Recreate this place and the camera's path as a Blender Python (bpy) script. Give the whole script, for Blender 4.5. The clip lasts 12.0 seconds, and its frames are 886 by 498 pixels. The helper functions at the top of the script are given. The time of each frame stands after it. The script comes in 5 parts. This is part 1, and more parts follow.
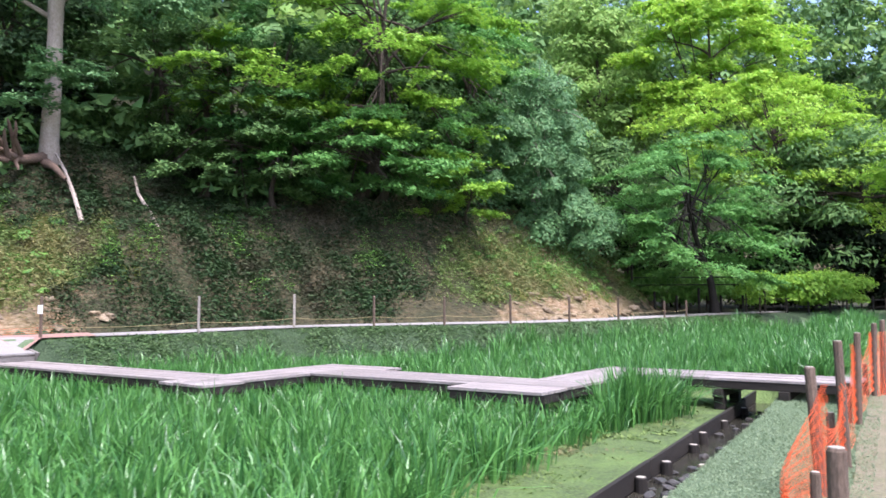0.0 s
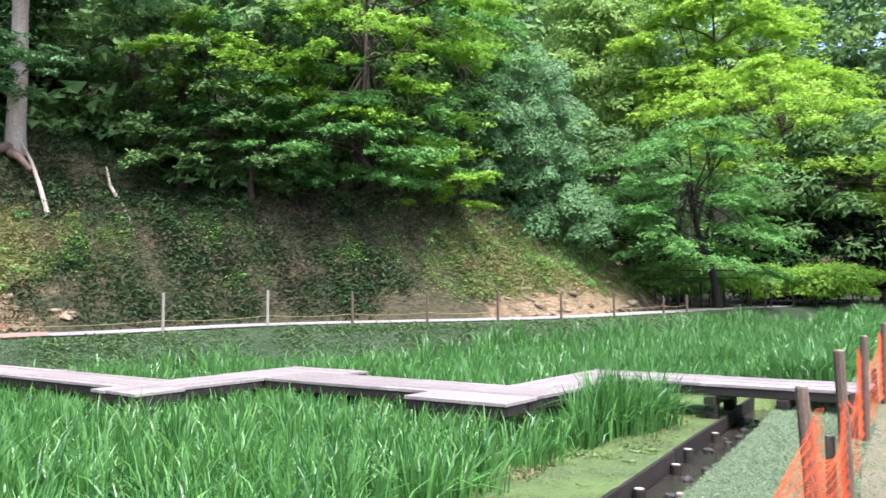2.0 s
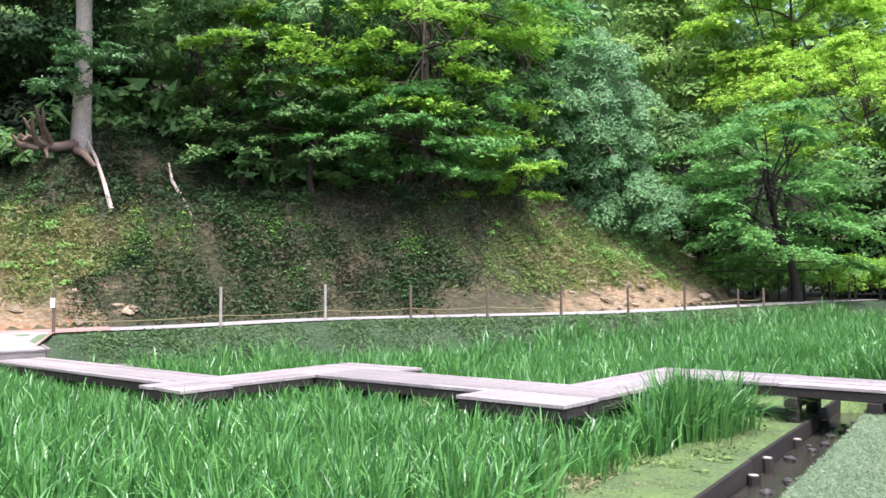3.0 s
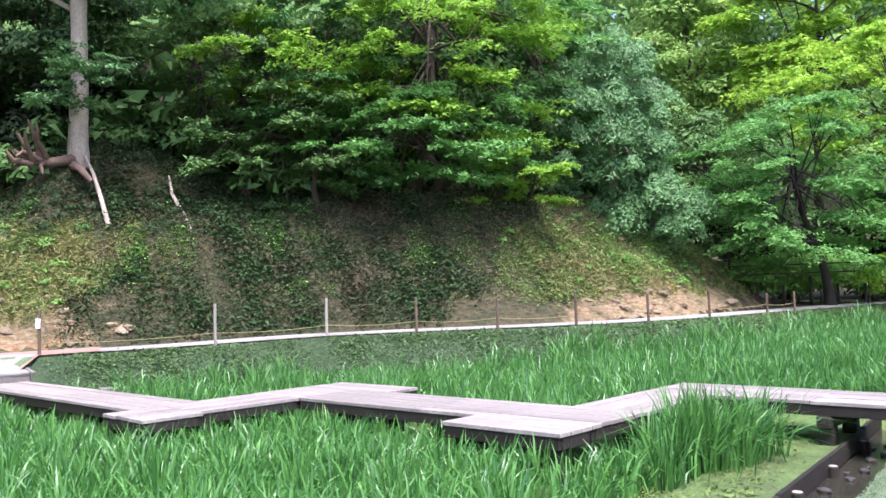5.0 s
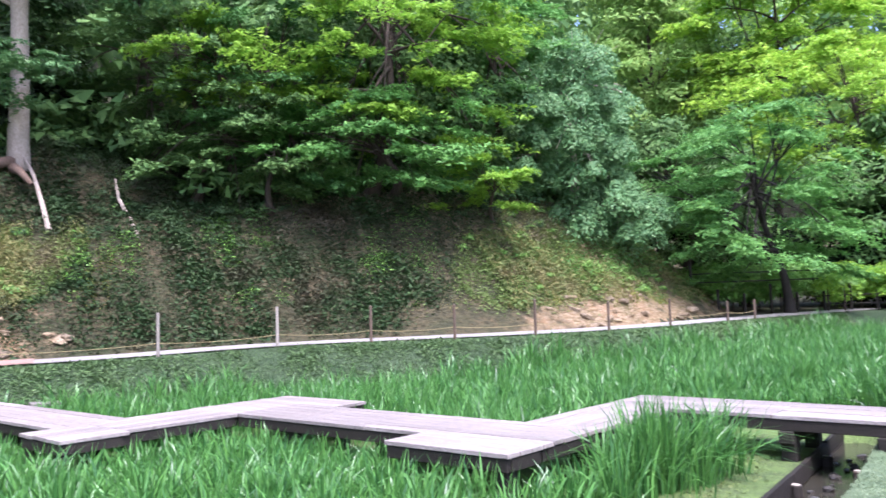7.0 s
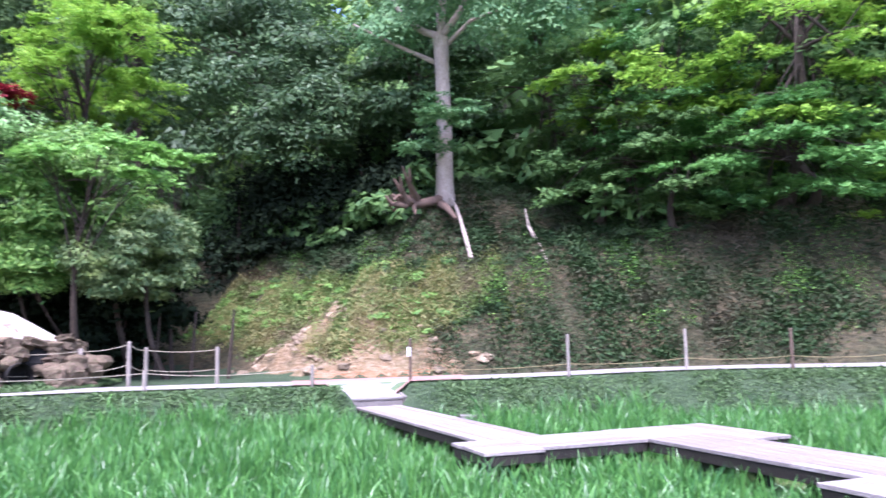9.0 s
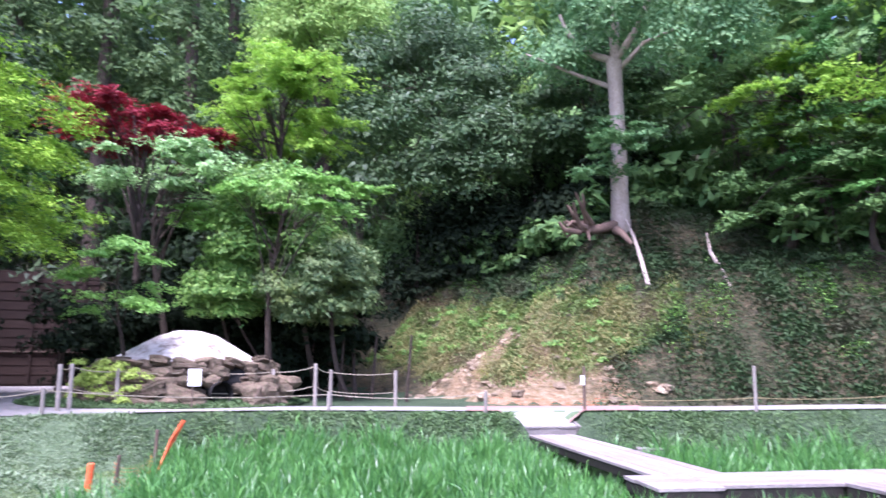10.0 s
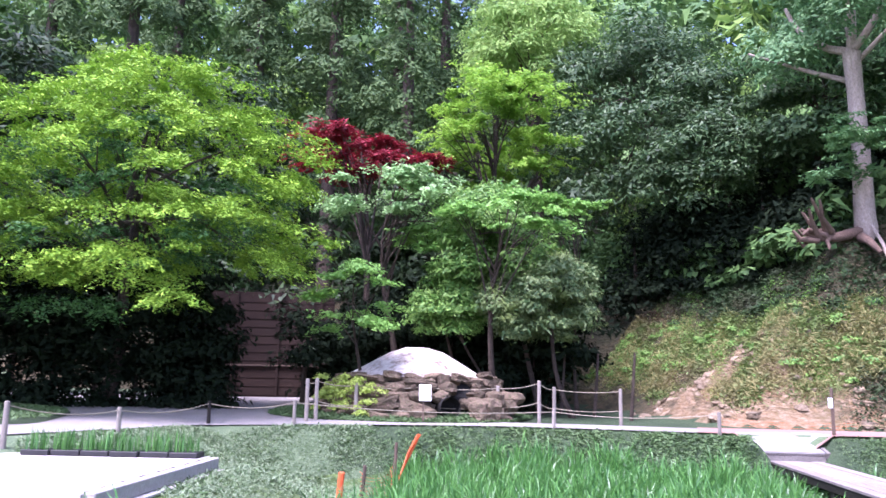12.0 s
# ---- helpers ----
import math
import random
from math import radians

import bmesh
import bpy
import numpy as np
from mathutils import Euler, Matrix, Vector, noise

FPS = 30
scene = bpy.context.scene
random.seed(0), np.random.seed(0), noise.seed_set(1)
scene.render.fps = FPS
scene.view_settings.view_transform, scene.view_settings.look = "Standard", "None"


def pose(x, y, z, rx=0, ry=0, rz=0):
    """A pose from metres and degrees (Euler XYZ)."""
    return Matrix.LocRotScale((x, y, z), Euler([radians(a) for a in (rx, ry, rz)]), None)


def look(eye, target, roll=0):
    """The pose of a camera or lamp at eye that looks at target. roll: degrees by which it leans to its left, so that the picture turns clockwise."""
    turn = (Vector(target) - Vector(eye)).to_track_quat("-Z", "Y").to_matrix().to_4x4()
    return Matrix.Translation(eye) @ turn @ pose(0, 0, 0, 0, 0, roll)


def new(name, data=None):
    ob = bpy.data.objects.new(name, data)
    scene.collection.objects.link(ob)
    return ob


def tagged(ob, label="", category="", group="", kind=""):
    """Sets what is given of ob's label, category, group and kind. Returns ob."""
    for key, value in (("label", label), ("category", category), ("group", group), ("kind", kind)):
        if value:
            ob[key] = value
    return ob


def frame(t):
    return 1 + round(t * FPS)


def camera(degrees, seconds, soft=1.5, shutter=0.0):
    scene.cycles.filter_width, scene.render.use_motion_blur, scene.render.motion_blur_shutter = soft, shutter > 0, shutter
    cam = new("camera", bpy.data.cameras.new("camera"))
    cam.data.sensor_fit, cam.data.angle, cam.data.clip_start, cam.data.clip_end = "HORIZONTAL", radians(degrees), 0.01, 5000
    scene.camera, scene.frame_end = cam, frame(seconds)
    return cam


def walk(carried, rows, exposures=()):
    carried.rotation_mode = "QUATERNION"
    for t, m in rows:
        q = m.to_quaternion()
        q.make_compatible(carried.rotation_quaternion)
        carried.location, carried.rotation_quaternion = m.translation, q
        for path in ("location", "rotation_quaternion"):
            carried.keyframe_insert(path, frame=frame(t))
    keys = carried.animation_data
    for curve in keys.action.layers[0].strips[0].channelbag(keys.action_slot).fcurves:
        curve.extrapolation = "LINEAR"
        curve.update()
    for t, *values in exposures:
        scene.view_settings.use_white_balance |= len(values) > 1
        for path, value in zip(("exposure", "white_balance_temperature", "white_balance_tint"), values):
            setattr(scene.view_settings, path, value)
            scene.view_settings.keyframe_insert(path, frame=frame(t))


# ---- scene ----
cam = camera(59.1, 12.0, shutter=0.4)
ROWS = [
    (0, -0.000, -0.000, 1.543, -0.09, 4.13, 0.22),
    (0.5, 0.311, 0.340, 1.627, -1.39, 2.92, 1.77),
    (1, 0.429, 0.639, 1.628, -2.65, 2.98, 1.90),
    (1.5, 0.540, 0.881, 1.625, -2.13, 3.72, 1.07),
    (2, 0.696, 1.209, 1.624, 0.59, 3.62, 0.37),
    (2.5, 0.790, 1.528, 1.599, 3.42, 3.25, 0.15),
    (3, 0.858, 1.828, 1.618, 5.51, 3.23, 0.52),
    (5, 1.269, 2.904, 1.657, 7.59, 3.96, 1.72),
    (5.5, 1.425, 3.111, 1.677, 7.00, 5.09, 3.04),
    (6, 1.422, 3.290, 1.676, 2.72, 4.67, 3.31),
    (6.5, 1.429, 3.379, 1.676, 2.21, 4.29, 2.20),
    (8.5, 1.405, 3.756, 1.698, 26.79, 6.41, 1.97),
    (9, 1.357, 3.682, 1.690, 34.12, 6.76, 1.23),
    (9.5, 1.476, 3.714, 1.696, 40.85, 7.30, 0.84),
    (10, 1.483, 3.724, 1.682, 47.03, 8.86, -0.12),
    (10.5, 1.462, 3.636, 1.678, 52.60, 9.57, -1.30),
    (11, 1.460, 3.572, 1.689, 57.30, 9.04, -1.29),
    (11.5, 1.442, 3.557, 1.711, 60.49, 9.06, -0.93),
    (12, 1.406, 3.452, 1.744, 62.26, 9.75, -0.96),
]
walk(cam, [(t, pose(x, y, z, 90 + pitch, roll, yaw)) for t, x, y, z, yaw, pitch, roll in ROWS], [(0.0, 1.72, 5900, 20), (0.5, 1.88, 6050, 17), (6.5, 1.95, 5820, 23), (9.0, 2.2, 5430, 33), (12.0, 2.12, 5520, 40)])

# ---- light ----
world = bpy.data.worlds.new("sky")
scene.world = world
world.use_nodes = True
wn = world.node_tree
sky = wn.nodes.new("ShaderNodeTexSky")
sky.sky_type, sky.sun_disc = "NISHITA", False
sky.sun_elevation, sky.sun_rotation = radians(62), radians(155)
sky.air_density, sky.dust_density = 1.0, 3.0
wn.links.new(sky.outputs[0], wn.nodes["Background"].inputs[0])
wn.nodes["Background"].inputs[1].default_value = 0.14
sun = bpy.data.lights.new("sun", "SUN")
sun.energy, sun.angle, sun.color = 2.3, radians(26), (1.0, 0.97, 0.92)
new("sun", sun).matrix_world = look((6, -4, 44), (-4, 16, 0))

# ---- small tools ----
rng = np.random.default_rng(7)


def mesh_of(name, verts, faces, mats=(), smooth=False, index=None):
    """A mesh from plain arrays; faces all of one size, or a list."""
    me = bpy.data.meshes.new(name)
    verts = np.asarray(verts, dtype=np.float32).reshape(-1, 3)
    if isinstance(faces, np.ndarray):
        k = faces.shape[1]
        n = len(faces)
        me.vertices.add(len(verts))
        me.vertices.foreach_set("co", verts.ravel())
        me.loops.add(n * k)
        me.loops.foreach_set("vertex_index", faces.astype(np.int32).ravel())
        me.polygons.add(n)
        me.polygons.foreach_set("loop_start", np.arange(n, dtype=np.int32) * k)
        me.update(calc_edges=True)
    else:
        me.from_pydata(verts.tolist(), [], faces)
    for m in mats:
        me.materials.append(m)
    if index is not None:
        me.polygons.foreach_set("material_index", np.asarray(index, dtype=np.int32))
    me.polygons.foreach_set("use_smooth", np.full(len(me.polygons), smooth))
    me.update()
    return me


def thing(name, label, category, group="", at=(0, 0, 0), rz=0, kind=""):
    ob = new(name)
    ob.matrix_basis = pose(*at, 0, 0, rz)
    return tagged(ob, label, category, group, kind)


def part(name, data, material, parent, label="", m=None):
    """Links a bmesh or a mesh as one mesh object under a thing or a part."""
    if isinstance(data, bmesh.types.BMesh):
        me = bpy.data.meshes.new(name)
        data.to_mesh(me)
        data.free()
    else:
        me = data
    if material and not me.materials:
        me.materials.append(material)
    ob = new(name, me)
    ob.parent = parent
    if m is not None:
        ob.matrix_basis = m
    if label:
        ob["label"] = label
    return ob


def box(sx, sy, sz, bevel=0.008, jitter=0.0, z0=None):
    """A bevelled box about the origin, or standing on z0."""
    bm = bmesh.new()
    bmesh.ops.create_cube(bm, size=1)
    for v in bm.verts:
        v.co = Vector((v.co.x * sx, v.co.y * sy, v.co.z * sz + (0 if z0 is None else z0 + sz / 2)))
        if jitter:
            v.co += Vector(rng.normal(0, jitter, 3))
    if bevel:
        bmesh.ops.bevel(bm, geom=bm.edges[:], offset=bevel, segments=1, affect="EDGES")
    return bm


def tube(points, radii, sides=7, cap=True):
    """Verts and quads of a tapered tube along points."""
    pts = np.asarray(points, dtype=float)
    n = len(pts)
    tan = np.gradient(pts, axis=0)
    tan /= np.linalg.norm(tan, axis=1, keepdims=True) + 1e-9
    ref = np.where(np.abs(tan[:, 2:3]) > 0.9, np.array([[1.0, 0, 0]]), np.array([[0, 0, 1.0]]))
    u = np.cross(tan, ref)
    u /= np.linalg.norm(u, axis=1, keepdims=True) + 1e-9
    v = np.cross(tan, u)
    a = np.linspace(0, 2 * np.pi, sides, endpoint=False)
    ring = np.cos(a)[None, :, None] * u[:, None] + np.sin(a)[None, :, None] * v[:, None]
    verts = pts[:, None] + ring * np.asarray(radii, dtype=float)[:, None, None]
    verts = verts.reshape(-1, 3)
    i = np.arange(n - 1)[:, None] * sides
    j = np.arange(sides)[None]
    k = (j + 1) % sides
    faces = np.stack([i + j, i + k, i + sides + k, i + sides + j], -1).reshape(-1, 4)
    return verts, faces


def joined(pieces):
    vs, fs, off = [], [], 0
    for v, f in pieces:
        vs.append(v)
        fs.append(f + off)
        off += len(v)
    return np.concatenate(vs), np.concatenate(fs)


def rod(points, radii, sides=8):
    """A closed tapered rod as a bmesh."""
    v, f = tube(points, radii, sides)
    bm = bmesh.new()
    bv = [bm.verts.new(p) for p in v]
    for q in f:
        bm.faces.new([bv[i] for i in q])
    bm.faces.new(bv[:sides][::-1])
    bm.faces.new(bv[-sides:])
    bmesh.ops.recalc_face_normals(bm, faces=bm.faces[:])
    return bm


# ---- materials ----
def ramp_mix(nt, fac, a, b):
    mix = nt.nodes.new("ShaderNodeMix")
    mix.data_type = "RGBA"
    nt.links.new(fac, mix.inputs[0])
    for socket, value in ((mix.inputs[6], a), (mix.inputs[7], b)):
        if isinstance(value, tuple):
            socket.default_value = (*value, 1)
        else:
            nt.links.new(value, socket)
    return mix.outputs[2]


def noise_fac(nt, scale, detail=5.0, low=0.35, high=0.65, rough=0.6, stretch=None):
    tc = nt.nodes.new("ShaderNodeTexCoord")
    n = nt.nodes.new("ShaderNodeTexNoise")
    n.inputs["Scale"].default_value, n.inputs["Detail"].default_value, n.inputs["Roughness"].default_value = scale, detail, rough
    if stretch:
        mp = nt.nodes.new("ShaderNodeMapping")
        mp.inputs["Scale"].default_value = stretch
        nt.links.new(tc.outputs["Object"], mp.inputs[0])
        nt.links.new(mp.outputs[0], n.inputs["Vector"])
    else:
        nt.links.new(tc.outputs["Object"], n.inputs["Vector"])
    r = nt.nodes.new("ShaderNodeMapRange")
    r.inputs[1].default_value, r.inputs[2].default_value = low, high
    nt.links.new(n.outputs["Fac"], r.inputs[0])
    return r.outputs[0]


def surface(name, a, b, c=None, scale=3.0, fine=40.0, rough=0.85, bump=0.4, depth=0.02, stretch=None, vary=0.0, metal=0.0, spec=0.3):
    """Two tones by coarse noise, a third by fine noise, relief, and a random shift for each piece."""
    m = bpy.data.materials.new(name)
    m.use_nodes = True
    nt = m.node_tree
    bsdf = nt.nodes["Principled BSDF"]
    col = ramp_mix(nt, noise_fac(nt, scale, stretch=stretch), a, b)
    f2 = noise_fac(nt, fine, 4.0, 0.4, 0.75, stretch=stretch)
    col = ramp_mix(nt, f2, col, c or tuple(x * 0.6 for x in a))
    if vary:
        info = nt.nodes.new("ShaderNodeObjectInfo")
        hsv = nt.nodes.new("ShaderNodeHueSaturation")
        r = nt.nodes.new("ShaderNodeMapRange")
        r.inputs[3].default_value, r.inputs[4].default_value = 1 - vary, 1 + vary
        nt.links.new(info.outputs["Random"], r.inputs[0])
        nt.links.new(r.outputs[0], hsv.inputs["Value"])
        nt.links.new(col, hsv.inputs["Color"])
        col = hsv.outputs[0]
    nt.links.new(col, bsdf.inputs["Base Color"])
    bsdf.inputs["Roughness"].default_value = rough
    bsdf.inputs["Metallic"].default_value = metal
    bsdf.inputs["Specular IOR Level"].default_value = spec
    if bump:
        bp = nt.nodes.new("ShaderNodeBump")
        bp.inputs["Strength"].default_value, bp.inputs["Distance"].default_value = bump, depth
        nt.links.new(noise_fac(nt, fine * 0.7, 6.0, 0.2, 0.8, stretch=stretch), bp.inputs["Height"])
        nt.links.new(bp.outputs[0], bsdf.inputs["Normal"])
    return m


def leaf(name, a, b, through_light=0.35, rough=0.5, spec=0.35, old=None, patch=0.6):
    """Thin leaves: a tone of its own for each leaf, light passing through."""
    m = bpy.data.materials.new(name)
    m.use_nodes = True
    nt = m.node_tree
    bsdf = nt.nodes["Principled BSDF"]
    geo = nt.nodes.new("ShaderNodeNewGeometry")
    col = ramp_mix(nt, geo.outputs["Random Per Island"], a, b)
    if old:
        col = ramp_mix(nt, noise_fac(nt, patch, 3.0, 0.5, 0.7), col, old)
    nt.links.new(col, bsdf.inputs["Base Color"])
    bsdf.inputs["Roughness"].default_value = rough
    bsdf.inputs["Specular IOR Level"].default_value = spec
    tr = nt.nodes.new("ShaderNodeBsdfTranslucent")
    nt.links.new(col, tr.inputs["Color"])
    mix = nt.nodes.new("ShaderNodeMixShader")
    mix.inputs[0].default_value = through_light
    nt.links.new(bsdf.outputs[0], mix.inputs[1])
    nt.links.new(tr.outputs[0], mix.inputs[2])
    nt.links.new(mix.outputs[0], nt.nodes["Material Output"].inputs[0])
    return m


MUD = surface("algae_mud", (0.105, 0.16, 0.045), (0.05, 0.065, 0.03), (0.14, 0.21, 0.06), 2.2, 30, 0.8, 0.9, 0.04)
LAWN = surface("short_lawn", (0.10, 0.15, 0.075), (0.15, 0.20, 0.115), (0.06, 0.09, 0.04), 1.3, 45, 0.9, 0.8, 0.03)
BANKSOIL = surface("cut_slope_soil", (0.055, 0.06, 0.028), (0.115, 0.088, 0.048), (0.03, 0.03, 0.017), 0.6, 6, 0.95, 1.0, 0.2, (1, 1, 2.2))


def bared(m, a, b, c):
    """Lets bare ochre soil show through where the ground's own mask and noise say so."""
    nt = m.node_tree
    bsdf = nt.nodes["Principled BSDF"]
    old = bsdf.inputs["Base Color"].links[0].from_socket
    at = nt.nodes.new("ShaderNodeAttribute")
    at.attribute_name = "bare_soil"
    add = nt.nodes.new("ShaderNodeMath")
    add.operation = "MULTIPLY_ADD"
    nt.links.new(noise_fac(nt, 1.7, 6.0, 0.25, 0.75), add.inputs[0])
    add.inputs[1].default_value = 0.9
    nt.links.new(at.outputs["Fac"], add.inputs[2])
    r = nt.nodes.new("ShaderNodeMapRange")
    r.inputs[1].default_value, r.inputs[2].default_value = 0.75, 1.15
    nt.links.new(add.outputs[0], r.inputs[0])
    earth = ramp_mix(nt, noise_fac(nt, 5.0, 6.0, 0.4, 0.7, stretch=(1, 1, 3)), ramp_mix(nt, noise_fac(nt, 0.9), a, b), c)
    nt.links.new(ramp_mix(nt, r.outputs[0], old, earth), bsdf.inputs["Base Color"])


bared(BANKSOIL, (0.26, 0.16, 0.085), (0.14, 0.11, 0.05), (0.36, 0.27, 0.18))
FLOOR = surface("forest_floor", (0.035, 0.032, 0.02), (0.05, 0.06, 0.025), (0.02, 0.018, 0.012), 0.7, 9, 0.95, 0.8, 0.08)
GRAVEL = surface("pale_gravel", (0.25, 0.235, 0.21), (0.165, 0.155, 0.135), (0.06, 0.055, 0.048), 2.2, 48, 0.9, 1.0, 0.02)
REDPATH = surface("pink_paving", (0.33, 0.19, 0.16), (0.27, 0.17, 0.14), (0.22, 0.13, 0.11), 2.0, 60, 0.9, 0.4, 0.01)
PLANK = surface("weathered_plank", (0.34, 0.30, 0.28), (0.22, 0.19, 0.175), (0.12, 0.095, 0.09), 2.5, 18, 0.7, 0.5, 0.006, (1.0, 14.0, 6.0), 0.18)
DARKWOOD = surface("dark_wet_timber", (0.016, 0.013, 0.010), (0.028, 0.022, 0.017), (0.010, 0.008, 0.006), 3, 30, 0.75, 0.6, 0.01, (1, 6, 6), 0.25)
POSTWOOD = surface("grey_brown_post", (0.10, 0.068, 0.048), (0.155, 0.11, 0.082), (0.05, 0.034, 0.025), 4, 30, 0.8, 0.6, 0.008, (5, 5, 1), 0.2)
PALEPOST = surface("pale_weathered_post", (0.34, 0.30, 0.26), (0.24, 0.21, 0.18), (0.15, 0.13, 0.11), 4, 30, 0.8, 0.6, 0.008, (5, 5, 1), 0.2)
ENDGRAIN = surface("post_end_grain", (0.42, 0.37, 0.31), (0.32, 0.28, 0.23), (0.2, 0.17, 0.14), 8, 60, 0.85, 0.4, 0.004)
ROPE = surface("weathered_rope", (0.36, 0.32, 0.24), (0.28, 0.24, 0.17), (0.2, 0.17, 0.12), 8, 90, 0.9, 0.5, 0.004)
YROPE = surface("yellow_rope", (0.30, 0.245, 0.12), (0.25, 0.20, 0.10), (0.18, 0.145, 0.08), 8, 90, 0.85, 0.5, 0.004)
NETTING = surface("orange_plastic_net", (0.85, 0.16, 0.05), (0.75, 0.12, 0.04), (0.65, 0.10, 0.03), 3, 40, 0.5, 0.2, 0.003)
STONE = surface("mossy_stone", (0.20, 0.14, 0.10), (0.12, 0.085, 0.062), (0.085, 0.085, 0.04), 3.0, 22, 0.95, 1.0, 0.06, None, 0.35)
PALESTONE = surface("ochre_rock", (0.31, 0.245, 0.175), (0.22, 0.155, 0.095), (0.14, 0.105, 0.06), 3.5, 20, 0.95, 1.0, 0.05, None, 0.3)
YARDGRAVEL = surface("pale_yard_gravel", (0.33, 0.305, 0.29), (0.26, 0.24, 0.225), (0.17, 0.155, 0.145), 0.7, 60, 0.9, 0.8, 0.015)
WETSTONE = surface("wet_stone", (0.075, 0.068, 0.06), (0.045, 0.04, 0.035), (0.03, 0.027, 0.023), 6, 40, 0.35, 0.4, 0.01)
GRAVELSTONE = surface("grey_step_stone", (0.20, 0.18, 0.165), (0.14, 0.125, 0.115), (0.10, 0.09, 0.08), 2, 30, 0.9, 0.5, 0.01)
PALEBOARD = surface("bleached_board", (0.50, 0.47, 0.44), (0.40, 0.365, 0.335), (0.24, 0.21, 0.19), 1.8, 25, 0.85, 0.5, 0.006, (8, 1, 8), 0.16)
PLASTER = surface("stained_plaster", (0.78, 0.74, 0.70), (0.15, 0.105, 0.08), (0.58, 0.53, 0.50), 1.5, 9, 0.9, 0.5, 0.02, (1, 1, 0.3))
BARK = surface("brown_bark", (0.10, 0.075, 0.055), (0.06, 0.045, 0.035), (0.03, 0.022, 0.018), 2.5, 22, 0.95, 1.0, 0.04, (3, 3, 0.7))
PALEBARK = surface("pale_bark", (0.47, 0.385, 0.33), (0.36, 0.29, 0.245), (0.22, 0.175, 0.14), 1.6, 16, 0.9, 0.8, 0.03, (2, 2, 0.8))
ROOTWOOD = surface("bare_root_wood", (0.18, 0.12, 0.09), (0.12, 0.078, 0.058), (0.07, 0.045, 0.034), 3, 25, 0.9, 0.8, 0.02, (2, 2, 1))
# brown boards with the shed's deep shade put into the colour
SHEDWOOD = surface("shaded_shed_board", (0.034, 0.018, 0.012), (0.025, 0.014, 0.010), (0.014, 0.009, 0.007), 1.5, 20, 0.9, 0.5, 0.01, (1, 8, 8), 0.15)
BLACK = surface("black_plastic", (0.02, 0.02, 0.02), (0.03, 0.03, 0.03), (0.015, 0.015, 0.015), 5, 60, 0.5, 0.1, 0.002)
WHITE = surface("white_board", (0.80, 0.80, 0.78), (0.75, 0.75, 0.73), (0.7, 0.7, 0.68), 4, 60, 0.6, 0.1, 0.002)
SOOT = surface("soot_black_stone", (0.012, 0.011, 0.01), (0.02, 0.018, 0.016), (0.01, 0.01, 0.01), 3, 20, 0.95, 0.5, 0.02)

IRIS = leaf("iris_leaf", (0.022, 0.098, 0.020), (0.128, 0.31, 0.068), 0.28, 0.34, 0.55)
MAPLE = leaf("maple_leaf", (0.15, 0.325, 0.035), (0.31, 0.49, 0.06), 0.42, 0.5, 0.3)
# lit copy of the maple leaf: light is put into the brighter tone
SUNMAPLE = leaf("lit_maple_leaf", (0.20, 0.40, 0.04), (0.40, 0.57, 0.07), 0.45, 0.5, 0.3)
YMAPLE = leaf("yellow_maple_leaf", (0.11, 0.25, 0.022), (0.31, 0.48, 0.045), 0.2, 0.6, 0.2)
MAPLEDARK = leaf("green_maple_leaf", (0.085, 0.235, 0.058), (0.18, 0.37, 0.09), 0.40, 0.5, 0.3)
# shaded copy of the maple leaf, its shade put into darker greens
MAPLESHADE = leaf("shaded_maple_leaf", (0.035, 0.11, 0.03), (0.085, 0.20, 0.05), 0.3, 0.55, 0.25)
REDLEAF = leaf("red_maple_leaf", (0.13, 0.008, 0.015), (0.29, 0.02, 0.032), 0.3, 0.5, 0.3)
OLIVE = leaf("olive_evergreen_leaf", (0.05, 0.11, 0.035), (0.20, 0.27, 0.10), 0.2, 0.5, 0.35, (0.20, 0.26, 0.06), 1.1)
DOGWOOD = leaf("pale_dogwood_leaf", (0.14, 0.31, 0.08), (0.38, 0.54, 0.24), 0.3, 0.5, 0.3)
FRESH = leaf("fresh_green_leaf", (0.12, 0.30, 0.05), (0.26, 0.46, 0.10), 0.36, 0.45, 0.4)
GLOSSY = leaf("glossy_evergreen_leaf", (0.022, 0.06, 0.020), (0.090, 0.150, 0.055), 0.18, 0.5, 0.28)
BLUISH = leaf("grey_green_leaf", (0.068, 0.175, 0.064), (0.16, 0.285, 0.11), 0.3, 0.55, 0.3)
CEDAR = leaf("cedar_spray", (0.045, 0.09, 0.03), (0.095, 0.155, 0.048), 0.18, 0.65, 0.2)
WOODS = leaf("far_woods_leaf", (0.055, 0.125, 0.038), (0.14, 0.245, 0.07), 0.25, 0.6, 0.2)
LIGHTWOODS = leaf("light_woods_leaf", (0.15, 0.29, 0.06), (0.29, 0.42, 0.11), 0.36, 0.6, 0.2)
COVER = leaf("ground_cover_leaf", (0.08, 0.135, 0.038), (0.18, 0.24, 0.072), 0.28, 0.65, 0.2, (0.20, 0.155, 0.088), 0.6)
# creeper leaf with the slope's shade put into its dark greens
WOODSLOW = leaf("shaded_creeper_leaf", (0.015, 0.038, 0.013), (0.044, 0.080, 0.026), 0.15, 0.65, 0.2, (0.05, 0.043, 0.027), 0.6)
DRYGRASS = leaf("dry_grass_blade", (0.20, 0.20, 0.07), (0.36, 0.32, 0.14), 0.3, 0.7, 0.2)
MOSS = leaf("slope_moss", (0.15, 0.19, 0.035), (0.27, 0.29, 0.06), 0.2, 0.8, 0.1)
